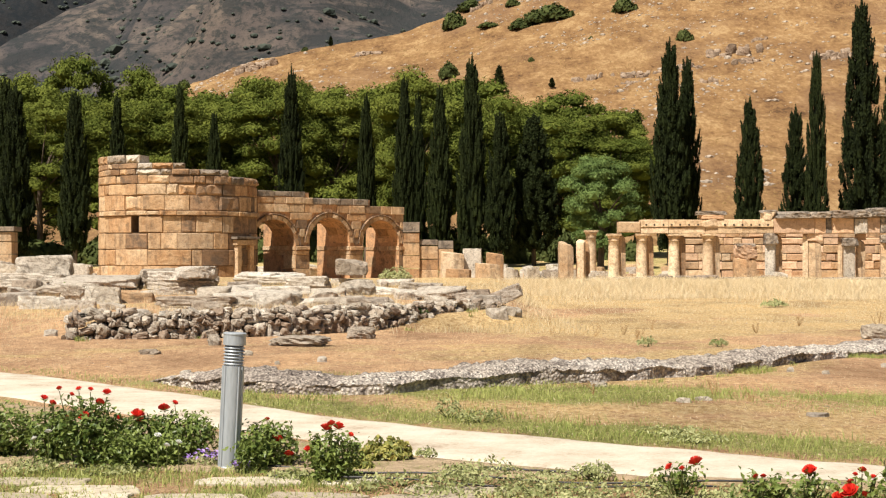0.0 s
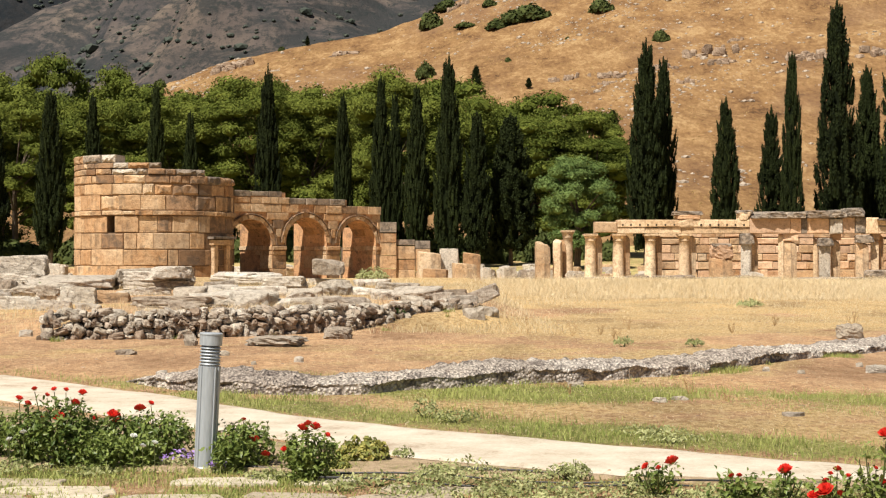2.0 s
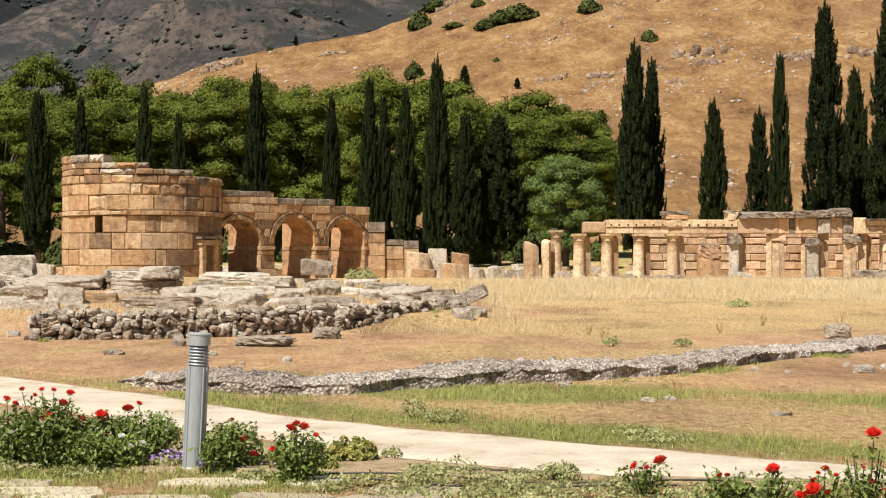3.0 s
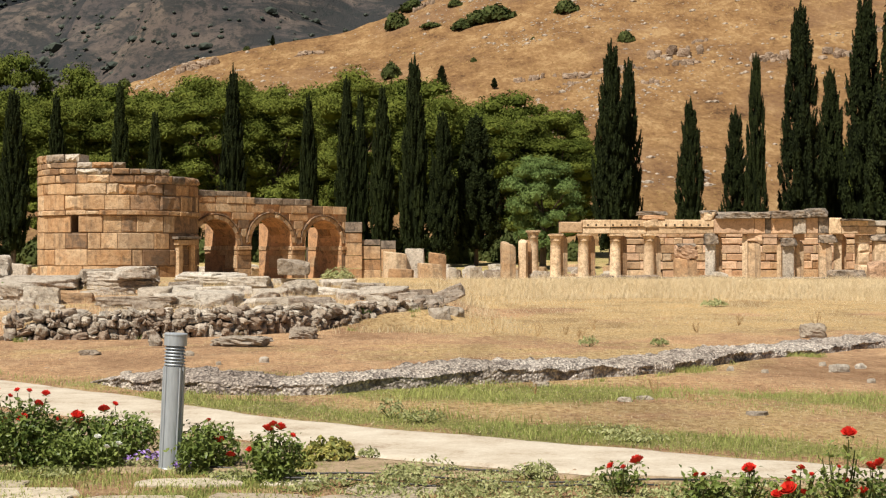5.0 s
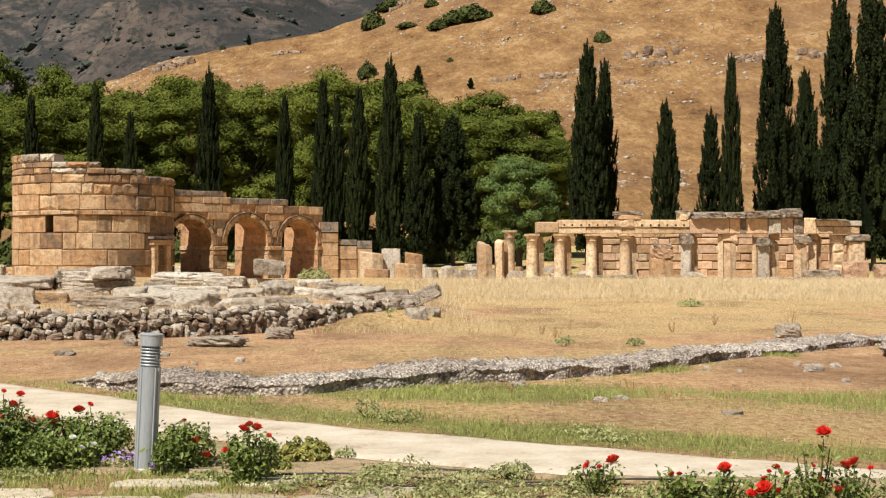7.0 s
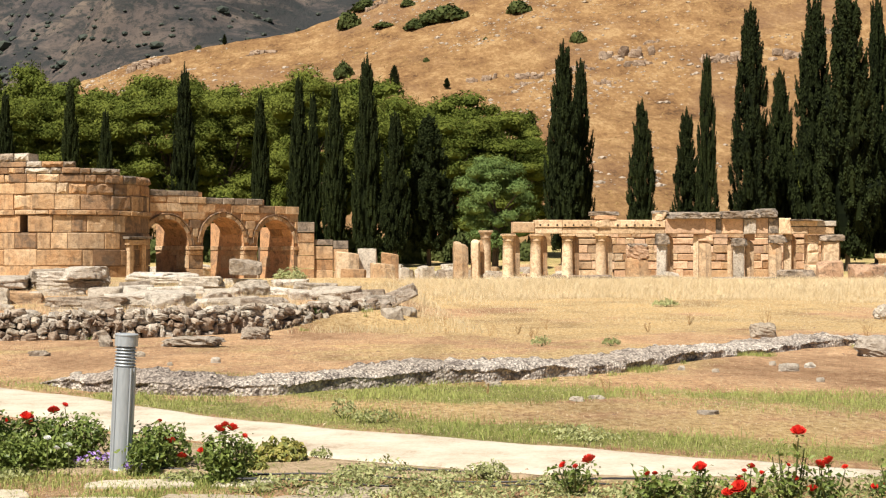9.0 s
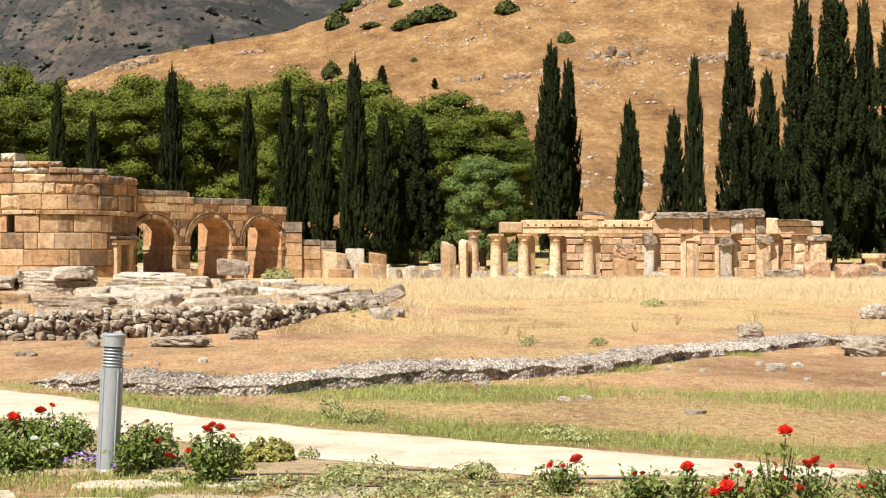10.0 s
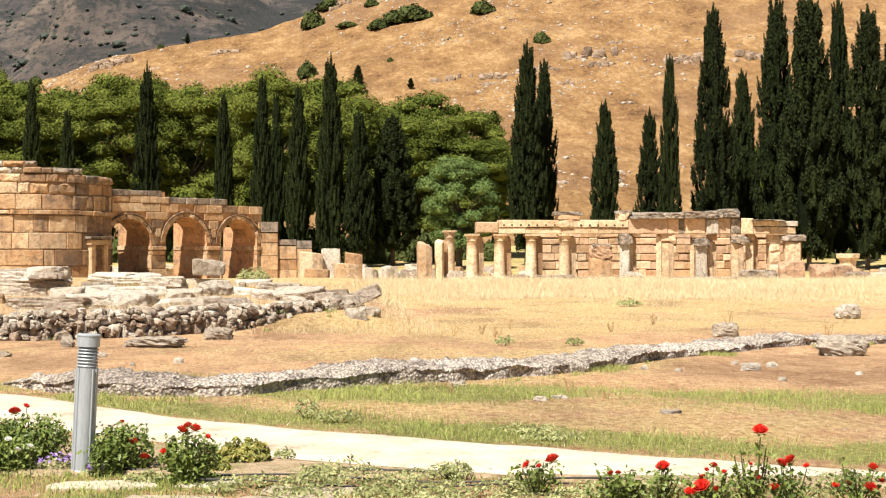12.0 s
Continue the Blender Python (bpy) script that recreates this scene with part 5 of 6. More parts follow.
outcrop(-17.9, 329.0, 1.24, 0.99)
outcrop(39.8, 323.0, 1.83, 0.98)
outcrop(97.6, 318.0, 3.60, 1.92)
outcrop(112.8, 339.0, 2.56, 1.54)
outcrop(65.7, 327.0, 3.09, 1.24)
# loose small stones and dry tussocks strewn over the slope
r_ = np.random.default_rng(44)
n = 16000
gx, gy = r_.uniform(-90, 150, n), r_.uniform(230, 470, n)
keep = wavy(gx, gy, 0.035, 9) + r_.normal(0, 0.3, n) > 0.30
lumps = []
for x, y in zip(gx[keep], gy[keep]):
    w = float(min(r_.exponential(0.16) + 0.10, 0.8))
    z = float(hill_height(x, y))
    lumps.append(puff((x, y, z), w * random.uniform(0.8, 1.5), w, w * random.uniform(0.45, 0.85), len(lumps) % 83))
M_SCREE = stone("pale_scree", [(0.2460, 0.1968, 0.1517), (0.4100, 0.3526, 0.2870), (0.3116, 0.2542, 0.2050)], (0.1312, 0.1066, 0.0820), 0.6, 0.8, 0.1)
scree = new("scree", join("scree", lumps, M_SCREE))
tagged(scree, "small loose grey rocks strewn over the hill", "scree", kind="stuff")
n = 42000
gx, gy = r_.uniform(-90, 160, n), r_.uniform(200, 470, n)
keep = wavy(gx, gy, 0.05, 3) + wavy(gx, gy, 0.16, 5) * 0.6 + r_.normal(0, 0.4, n) > 0.05
gx, gy = gx[keep], gy[keep]
gz = hill_height(gx, gy)
M_TUSSOCK = leafy("dry_tussock", (0.17, 0.10, 0.042), (0.31, 0.205, 0.092), 0.9, 0.0, 0.05)
hs = r_.uniform(0.15, 0.38, len(gx))
a = r_.uniform(0, np.pi, len(gx))
ww = r_.uniform(0.2, 0.55, len(gx))
v = np.stack([np.stack([gx - ww * np.cos(a), gy - ww * np.sin(a) * 0.5, gz - 0.15], 1), np.stack([gx + ww * np.cos(a), gy + ww * np.sin(a) * 0.5, gz - 0.15], 1), np.stack([gx, gy + 0.2, gz + hs], 1)], 1).reshape(-1, 3)
tussock = new("dry_tussocks", mesh_of("dry_tussocks", v.tolist(), np.arange(len(v)).reshape(-1, 3).tolist(), M_TUSSOCK))
tagged(tussock, "dry grass tussocks covering the hillside", "grass", kind="stuff")
# scrub on the far mountain
lumps = []
for count, x0, x1, y0, y1, low, mean, height in ((9000, -1000, 120, 1050, 2300, 0.8, 1.0, mountain_height), (2600, -800, 120, 1050, 2000, 1.8, 1.2, mountain_height), (5200, -1900, -500, 2900, 4700, 3.0, 3.2, far_height)):
    gx, gy = r_.uniform(x0, x1, count), r_.uniform(y0, y1, count)
    keep = wavy(gx, gy, 0.008, 2) + r_.normal(0, 0.5, count) > 0.05
    for i, (x, y) in enumerate(zip(gx[keep], gy[keep])):
        w = float(min(low + r_.exponential(mean), 7.5))
        lumps.append(puff((x, y, float(height(x, y)) + 0.25 * w), w * random.uniform(0.9, 1.5), w, w * random.uniform(0.55, 0.8), i % 97))
        if w > 3.4:
            lumps.append(puff((x + w * random.uniform(-1.2, 1.2), y - 1, float(height(x, y)) + 0.1 * w), w * 0.8, w * 0.7, w * 0.45, i % 89))
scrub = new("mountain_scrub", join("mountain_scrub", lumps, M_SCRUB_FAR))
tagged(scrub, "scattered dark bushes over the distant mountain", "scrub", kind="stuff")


# ---------------------------------------------------------------- sand path, bed and paving
def sand_material():
    m, t, b = blank("pale_sand", 0.95, 0.1)
    v, _ = coords(t, False)
    fine = noisy(t, v, 30, 6, 0.75)
    mid = noisy(t, v, 1.6, 5, 0.65)
    col = ramp(t, calc(t, "ADD", calc(t, "MULTIPLY", mid, 0.6), calc(t, "MULTIPLY", fine, 0.4)), [(0.36, (0.33, 0.255, 0.185)), (0.47, (0.50, 0.428, 0.335)), (0.62, (0.62, 0.560, 0.465))])
    t.links.new(col, b.inputs["Base Color"])
    bump(t, b, calc(t, "ADD", fine, mid), 0.6, 0.03)
    return m


M_SAND = sand_material()
M_SOIL = stone("garden_soil", [(0.29, 0.20, 0.125), (0.41, 0.305, 0.20), (0.49, 0.385, 0.265)], (0.19, 0.165, 0.075), 0.54, 4.0, 0.03)
M_FLAG = stone("pale_flagstone", [(0.40, 0.345, 0.265), (0.52, 0.46, 0.365), (0.46, 0.40, 0.305)], (0.33, 0.285, 0.20), 0.56, 3.5, 0.012)


def band(name, xs, low, high, across, lift, material):
    v, f = [], []
    for x in xs:
        a, b = float(low(x)), float(high(x))
        for j in range(across + 1):
            y = a + (b - a) * j / across
            edge = min(j, across - j) == 0
            v.append((x, y, float(plain(x, y)) + (-0.03 if edge else lift + 0.006 * float(wavy(x, y, 2.5, 3)))))
    n = across + 1
    for i in range(len(xs) - 1):
        f += [(i * n + j, (i + 1) * n + j, (i + 1) * n + j + 1, i * n + j + 1) for j in range(across)]
    return new(name, mesh_of(name, v, f, material, True))


path = band("path", np.arange(-29, 29, 0.1), path_near, path_far, 16, 0.02, M_SAND)
tagged(path, "pale sandy gravel path between grass verges", "path", kind="structure")
bed = band("flower_bed", np.arange(-9, 6, 0.1), lambda x: 10.62 - 0.11 * x + 0.06 * wavy(x, x * 0, 2, 8), lambda x: path_near(x) - 0.12, 14, 0.03, M_SOIL)
tagged(bed, "brown soil flower bed with dry litter", "flower bed", kind="structure")

paving = new("pavement", mesh_of("pavement", [(-8, 4, 0.012), (8, 4, 0.012), (8, 8.0, 0.012), (-8, 8.0, 0.012)], [(0, 1, 2, 3)], M_SOIL))
tagged(paving, "worn flagstone paving with grassy joints", "pavement", kind="structure")
rng = random.Random(9)
FLAGS = []
for i in range(6):
    n = 8
    top = [(0.5 * qx + rng.uniform(-0.09, 0.09), 0.5 * qy + rng.uniform(-0.09, 0.09), 0.02 + 0.004 * rng.uniform(-1, 1)) for qx, qy in ((-0.9, -0.9), (0, -1), (0.9, -0.85), (1, 0.1), (0.85, 0.9), (0, 1), (-0.9, 0.85), (-1, 0))]
    rim = [(x * 1.03, y * 1.03, 0.012) for x, y, _ in top]
    low = [(x * 1.05, y * 1.05, -0.05) for x, y, _ in top]
    FLAGS.append(mesh_of("flagstone", low + rim + top, [(j, (j + 1) % n, n + (j + 1) % n, n + j) for j in range(n)] + [(n + j, n + (j + 1) % n, 2 * n + (j + 1) % n, 2 * n + j) for j in range(n)] + [tuple(range(2 * n, 3 * n))], M_FLAG))
y = 8.3
while y < 10.75:
    x = -5.2 + rng.uniform(0, 0.4)
    depth = rng.uniform(0.24, 0.34)
    while x < 1.2:
        w = rng.uniform(0.35, 0.85)
        if y + depth * 0.5 < 10.6 - 0.16 * x - 0.35 * max(0, x + 1.2) and rng.random() < 0.7:
            under("flagstone", rng.choice(FLAGS), paving, m=pose(x + w / 2, y + rng.uniform(-0.05, 0.05), 0.0, rng.uniform(-0.6, 0.6), 0, rng.uniform(-8, 8)) @ Matrix.Diagonal((w * 0.92, depth * 0.8, 1, 1)))
        x += w + 0.06
    y += depth + 0.05

placed("flat_slab", SLABS[3], 3.67, 14.62, float(plain(3.67, 14.62)) - 0.01, 0.2, 0.16, 0.045, 5, "small flat grey slab lying on bare earth", "stone slab")

# drip hoses
M_HOSE, _t, _b = blank("black_hose", 0.5, 0.4)
_b.inputs["Base Color"].default_value = (0.03, 0.028, 0.03, 1)
for k, (dy, x0, x1) in enumerate(((0.16, -1.6, 1.6), (0.3, 0.3, 1.3), (-0.22, -1.25, 2.3), (-0.6, -0.7, 1.9), (0.02, 1.5, 2.9))):
    cu = bpy.data.curves.new("drip_hose", "CURVE")
    cu.dimensions, cu.bevel_depth, cu.bevel_resolution = "3D", 0.007, 2
    sp = cu.splines.new("POLY")
    xs = np.arange(x0, x1, 0.12)
    sp.points.add(len(xs) - 1)
    for p, x in zip(sp.points, xs):
        y = 10.62 - 0.16 * x + dy * 0.7 + 0.05 * math.sin(x * 2.3 + k)
        p.co = (x, y, 0.028 + 0.016 * math.sin(x * 3.1 + k), 1)
    hose = new("drip_hose", cu)
    hose.data.materials.append(M_HOSE)
    tagged(hose, "black drip irrigation hose lying on the bed", "hose", "drip hoses")


# ---------------------------------------------------------------- bollard lamp
def metal(name, c, rough, grain=60):
    m, t, b = blank(name, rough, 0.5)
    v, _ = coords(t, False, (1, 1, 0.15))
    n = noisy(t, v, grain, 5)
    t.links.new(ramp(t, n, [(0.3, tuple(q * 0.85 for q in c)), (0.7, tuple(min(1, q * 1.08) for q in c))]), b.inputs["Base Color"])
    b.inputs["Metallic"].default_value = 0.3
    bump(t, b, n, 0.15, 0.002)
    return m


M_ALU = metal("brushed_grey_aluminium", (0.40, 0.43, 0.46), 0.45)
M_ALU_DARK = metal("louvre_metal", (0.37, 0.395, 0.42), 0.5)
bollard = thing("bollard_lamp", "grey aluminium bollard lamp with louvred head beside roses", "bollard", at=(-1.58, 11.02, 0.0))
bollard.matrix_world = pose(-1.575, 11.0, 0.0, 0, 2.6, 0)


def fluted(z0, z1, r, n=48, groove=0.0):
    v = []
    for zz in (z0, z1):
        for i in range(n):
            a = 2 * math.pi * i / n
            # flat front web with rounded edge ribs
            rr = r * (1 - groove * (1 if 4 < (i % 24) < 8 else 0) * 0.5 - groove * (1 if 16 < (i % 24) < 20 else 0) * 0.5)
            v.append((rr * math.sin(a), -rr * math.cos(a), zz))
    return v, [(i, (i + 1) % n, n + (i + 1) % n, n + i) for i in range(n)] + [tuple(range(n, 2 * n)), tuple(range(n - 1, -1, -1))]


under("base", join("base", [lathe([(0.085, -0.03), (0.085, 0.02), (0.08, 0.03)], 32)], M_ALU, False), bollard)
under("post", join("post", [fluted(0.02, 0.765, 0.080, groove=0.10)], M_ALU, False), bollard)
for q in (-62, -40, 40, 62):
    px, py = 0.079 * math.sin(radians(q)), -0.079 * math.cos(radians(q))
    under("rib", join("rib", [rod((px, py, 0.025), (px, py, 0.762), 0.008, 0.008, 8)], M_ALU, True), bollard)
lamp_head = under("lamp_head", join("lamp_head", [lathe([(0.067, 0.76), (0.067, 0.93)], 24)], M_ALU_DARK, True), bollard, "dark inner tube of the lamp head")
for i in range(6):
    zz = 0.775 + i * 0.0235
    under("louvre", join("louvre", [lathe([(0.060, zz + 0.010), (0.077, zz), (0.079, zz + 0.004), (0.062, zz + 0.016)], 32)], M_ALU, True), lamp_head)
under("cap", join("cap", [lathe([(0.070, 0.915), (0.083, 0.918), (0.083, 0.992), (0.086, 0.994), (0.086, 1.003), (0.078, 1.008), (0.0, 1.01)], 36)], M_ALU, False), bollard)


# ---------------------------------------------------------------- roses and low plants
M_ROSE_LEAF = leafy("rose_leaves", (0.052, 0.088, 0.016), (0.235, 0.285, 0.072), 0.42, 0.25, 3.0)
M_ROSE_STEM, _t, _b = blank("rose_stem", 0.6)
_b.inputs["Base Color"].default_value = (0.09, 0.10, 0.035, 1)
M_PETAL = leafy("red_petals", (0.55, 0.016, 0.013), (0.85, 0.075, 0.045), 0.5, 0.25, 20.0)
M_WEED = leafy("grey_green_weeds", (0.15, 0.175, 0.06), (0.47, 0.47, 0.24), 0.6, 0.25, 3.0)
M_GREEN = leafy("fresh_green_weeds", (0.06, 0.12, 0.025), (0.16, 0.24, 0.06), 0.6, 0.25, 3.0)
M_YELLOW = leafy("variegated_leaves", (0.10, 0.13, 0.03), (0.48, 0.42, 0.12), 0.5, 0.25, 9.0)
M_VIOLET = leafy("violet_flowers", (0.22, 0.12, 0.42), (0.46, 0.32, 0.66), 0.6, 0.2, 9.0)
M_WHITE = leafy("white_petals", (0.70, 0.70, 0.64), (0.85, 0.85, 0.8), 0.5, 0.2, 9.0)


def leaves(name, centres, normals, size, material, rng):
    """Pointed leaves folded along the middle: four triangles each."""
    n = len(centres)
    nrm = normals + rng.normal(0, 0.55, (n, 3))
    nrm /= np.linalg.norm(nrm, axis=1, keepdims=True)
    a = np.cross(nrm, rng.normal(0, 1, (n, 3)))
    a /= np.linalg.norm(a, axis=1, keepdims=True) + 1e-9
    b = np.cross(nrm, a)
    s = size * rng.uniform(0.6, 1.35, (n, 1))
    droop = np.array([0, 0, -0.35]) * s
    v = np.stack([centres - a * s, centres + b * s * 0.52 + nrm * s * 0.12, centres + a * s + droop, centres - b * s * 0.52 + nrm * s * 0.12, centres - nrm * s * 0.05], 1).reshape(-1, 3)
    i = np.arange(n)[:, None] * 5
    f = np.concatenate([i + np.array([0, 4, 1]), i + np.array([1, 4, 2]), i + np.array([2, 4, 3]), i + np.array([3, 4, 0])], 0)
    return mesh_of(name, v.tolist(), f.tolist(), material)


def bloom_mesh(seed):
    """A full rose: whorls of cupped petals, radius 1."""
    rng = random.Random(seed)
    lumps = []
    for whorl, (cnt, r, lift, open_) in enumerate(((3, 0.28, 0.6, 0.1), (5, 0.5, 0.52, 0.25), (6, 0.72, 0.4, 0.45), (7, 0.92, 0.22, 0.75))):
        for i in range(cnt):
            a = 6.283 * (i + 0.5 * whorl + rng.uniform(-0.2, 0.2)) / cnt
            c, s = math.cos(a), math.sin(a)
            w = r * 1.15
            pts = []
            for q, up, wd in ((0.12, -0.25, 0.25), (0.65, lift * 0.6, 1.0), (1.0, lift + 0.35 - open_ * 0.35, 0.75)):
                for side in (-1, 0, 1):
                    x, y = r * q, side * w * 0.5 * wd
                    pts.append((x * c - y * s, x * s + y * c, up + 0.08 * abs(side) + rng.uniform(-0.05, 0.05)))
            lumps.append((pts, [(0, 1, 4, 3), (1, 2, 5, 4), (3, 4, 7, 6), (4, 5, 8, 7)]))
    return join("bloom", lumps, M_PETAL)


BLOOMS = [bloom_mesh(i) for i in range(4)]
CALYX = join("calyx", [([(0.1 * math.cos(a), 0.1 * math.sin(a), -0.32), (0.6 * math.cos(a - 0.4), 0.6 * math.sin(a - 0.4), -0.2), (0.8 * math.cos(a), 0.8 * math.sin(a), -0.28), (0.6 * math.cos(a + 0.4), 0.6 * math.sin(a + 0.4), -0.2)], [(0, 1, 2, 3)]) for a in (0, 1.26, 2.51, 3.77, 5.03)], M_ROSE_LEAF)
WHITE_BLOOM = BLOOMS[0].copy()
WHITE_BLOOM.materials.clear()
WHITE_BLOOM.materials.append(M_WHITE)


def rose_bush(x, y, half_width, height, seed, blooms):
    """Stems that fan out from the root, leaves along them, and each bloom on its own stem."""
    base = float(plain(x, y)) + 0.02
    ob = thing("rose_bush", "leafy rose bush with red blooms in the bed" if blooms else "leafy green rose bush without open blooms", "rose bush", "rose bushes", at=(x, y, base))
    rng = np.random.default_rng(seed + 500)
    rnd = random.Random(seed)
    cs, ns = [], []
    heads = [tuple(float(q) for q in b.split(",")) for b in blooms.split()]
    tips = []
    canes = 16 if seed < 12 else 7
    for i in range(canes):
        a, q = rnd.uniform(0, 6.283), math.sqrt(rnd.uniform(0, 1))
        tips.append(Vector((half_width * q * math.cos(a) * 0.95, half_width * q * math.sin(a) * 0.8, height * rnd.uniform(0.55, 1.0) * (1 - 0.35 * q))))
    for dx, bz, br in heads:
        tips.append(Vector((dx, rnd.uniform(-0.12, 0.05), bz - base - br * 0.6)))
    for i, tip in enumerate(tips):
        root = Vector((rnd.uniform(-0.05, 0.05), rnd.uniform(-0.05, 0.05), -0.04))
        bend = Vector((tip.x * 0.75, tip.y * 0.75, tip.z * 0.55))
        under("stem", join("stem", [rod(root, bend, 0.008, 0.006, 5), rod(bend, tip, 0.006, 0.003, 5)], M_ROSE_STEM, True), ob)
        for k in range((10 if i >= canes else 12) if seed < 12 else 6):
            t = rng.uniform(0.15, 1.0 if i < canes else 0.93)
            p = np.array(root.lerp(bend, t / 0.6) if t < 0.6 else bend.lerp(tip, (t - 0.6) / 0.4))
            spray = 4
            c = p + rng.normal(0, 0.028 if t > 0.85 else 0.05, (spray, 3))
            cs.append(c)
            ns.append(np.tile(np.array([0.0, -0.2, 0.8]), (spray, 1)))
    n = int((700 if seed < 12 else 65) * half_width * height / 0.12)
    d = rng.normal(0, 1, (n, 3))
    d /= np.linalg.norm(d, axis=1, keepdims=True)
    puff = 1 + 0.25 * wavy(d[:, 0] * 2, d[:, 2] * 2 + d[:, 1], 1.6, seed)
    c = d * (rng.uniform(0.25, 1, (n, 1)) ** 0.45) * puff[:, None] * np.array([half_width, half_width * 0.8, height * 0.42]) + np.array([0, 0, height * 0.44])
    c[:, 2] = np.maximum(c[:, 2], 0.02)
    cs.append(c)
    ns.append(d * 0.6 + np.array([0, -0.1, 0.6]))
    under("foliage", leaves("foliage", np.concatenate(cs), np.concatenate(ns), 0.023, M_ROSE_LEAF, rng), ob)
    for i, (dx, bz, br) in enumerate(heads):
        tip = tips[canes + i]
        head = under("bloom", BLOOMS[(seed + i) % 4], ob, "open red rose bloom", m=pose(tip.x, tip.y, bz - base, rnd.uniform(5, 40), rnd.uniform(-25, 25), rnd.uniform(0, 360)) @ Matrix.Diagonal((br * 0.88, br * 0.88, br * 0.8, 1)))
        under("calyx", CALYX, head, "green sepals under the bloom")


LOW = {"weed": (M_WEED, "low grey-green weed growing from the soil", "weed", 0.017, 1.3),
       "green": (M_GREEN, "fresh green weed between dry stones", "weed", 0.03, 1.0),
       "yellow": (M_YELLOW, "low shrub with yellow and green variegated leaves", "shrub", 0.03, 4.0),
       "violet": (M_WEED, "small violet flowering plant at the bollard", "flower", 0.018, 0.8)}


def low_plant(x, y, half_width, height, kind):
    mat_, label, cat, size, dense = LOW[kind]
    size *= 0.5 + 0.5 * max(1.0, y / 12)
    seed = int(abs(x * 97 + y * 13)) % 9999
    rng = np.random.default_rng(seed)
    ob = thing("flowering_plant" if kind == "violet" else "low_shrub" if kind == "yellow" else "weed", label, cat, "low plants", at=(x, y, float(plain(x, y)) + 0.02))
    n = int(min(900, 420 * dense * max(0.3, half_width * height / (0.1 * size / 0.022))))
    a, q = rng.uniform(0, 6.283, n), np.sqrt(rng.uniform(0, 1, n))
    tall = height * (1 - 0.55 * q ** 2) * (0.75 + 0.4 * wavy(q * np.cos(a), q * np.sin(a), 3.2, seed % 17))
    c = np.stack([half_width * q * np.cos(a), half_width * q * np.sin(a) * 0.7, tall * rng.uniform(0.1, 1.0, n) ** 0.6], 1)
    under("foliage", leaves("foliage", c, np.stack([np.cos(a) * q, np.sin(a) * q - 0.2, np.full(n, 0.8)], 1), size, mat_, rng), ob)
    for p in c[:9]:
        under("stem", join("stem", [rod((0.2 * p[0], 0.2 * p[1], -0.02), tuple(p), 0.005, 0.002, 4)], M_ROSE_STEM), ob)
    if kind == "violet":
        m = 60
        c2 = c[:m] + np.array([0, 0, 0.03])
        under("flowers", leaves("flowers", c2, np.tile([0, -0.4, 1.0], (len(c2), 1)), 0.018, M_VIOLET, rng), ob, "small violet flowers")["kind"] = "stuff"


rose_bush(-3.88, 11.49, 0.33, 0.52, 1, "0.09,0.48,0.048 -0.09,0.41,0.048")
rose_bush(-3.37, 11.58, 0.24, 0.48, 2, "")
rose_bush(-2.93, 11.27, 0.21, 0.47, 3, "-0.07,0.50,0.038 0.07,0.34,0.047 -0.01,0.46,0.034")
rose_bush(-2.63, 11.15, 0.25, 0.58, 4, "-0.20,0.59,0.029 -0.08,0.58,0.029 0.02,0.58,0.029 0.13,0.55,0.046 0.08,0.48,0.042 -0.03,0.38,0.051 -0.15,0.53,0.029")
rose_bush(-2.32, 11.49, 0.24, 0.43, 5, "0.00,0.36,0.065 0.00,0.29,0.056 -0.16,0.33,0.035 0.19,0.40,0.056 -0.05,0.33,0.035")
rose_bush(-2.33, 11.03, 0.19, 0.29, 6, "")
rose_bush(-1.95, 11.49, 0.24, 0.43, 7, "-0.11,0.44,0.030")
rose_bush(-2.07, 11.09, 0.17, 0.25, 8, "")
rose_bush(-1.32, 11.09, 0.27, 0.40, 9, "0.10,0.22,0.054 0.19,0.11,0.046 0.32,0.14,0.034 0.02,0.36,0.025")
rose_bush(-1.39, 10.89, 0.12, 0.25, 10, "")
rose_bush(-0.77, 10.43, 0.19, 0.39, 11, "-0.05,0.36,0.055 0.04,0.37,0.055 0.00,0.41,0.039 0.13,0.33,0.032 -0.17,0.22,0.035")
rose_bush(1.55, 9.75, 0.18, 0.23, 12, "0.09,0.23,0.059 -0.07,0.19,0.037 -0.01,0.20,0.029")
rose_bush(1.93, 9.21, 0.16, 0.22, 13, "0.00,0.21,0.024")
rose_bush(2.23, 9.21, 0.19, 0.26, 15, "0.02,0.25,0.056")
rose_bush(2.5, 9.01, 0.22, 0.27, 16, "-0.03,0.26,0.024 0.02,0.28,0.034 0.07,0.25,0.024 -0.07,0.16,0.068 -0.14,0.13,0.044 0.02,0.14,0.037 -0.04,0.20,0.037")
rose_bush(2.77, 9.01, 0.14, 0.48, 17, "0.02,0.50,0.058 0.03,0.20,0.034 -0.02,0.29,0.020")
rose_bush(3.0, 9.01, 0.20, 0.31, 18, "-0.05,0.29,0.041 0.02,0.30,0.051 -0.03,0.27,0.027 -0.12,0.15,0.044 0.09,0.28,0.027")
rose_bush(3.45, 9.01, 0.19, 0.34, 19, "-0.15,0.15,0.027 -0.07,0.15,0.034 0.07,0.26,0.044 0.03,0.14,0.058 0.14,0.17,0.034")
rose_bush(2.02, 9.31, 0.16, 0.21, 20, "-0.03,0.20,0.025")
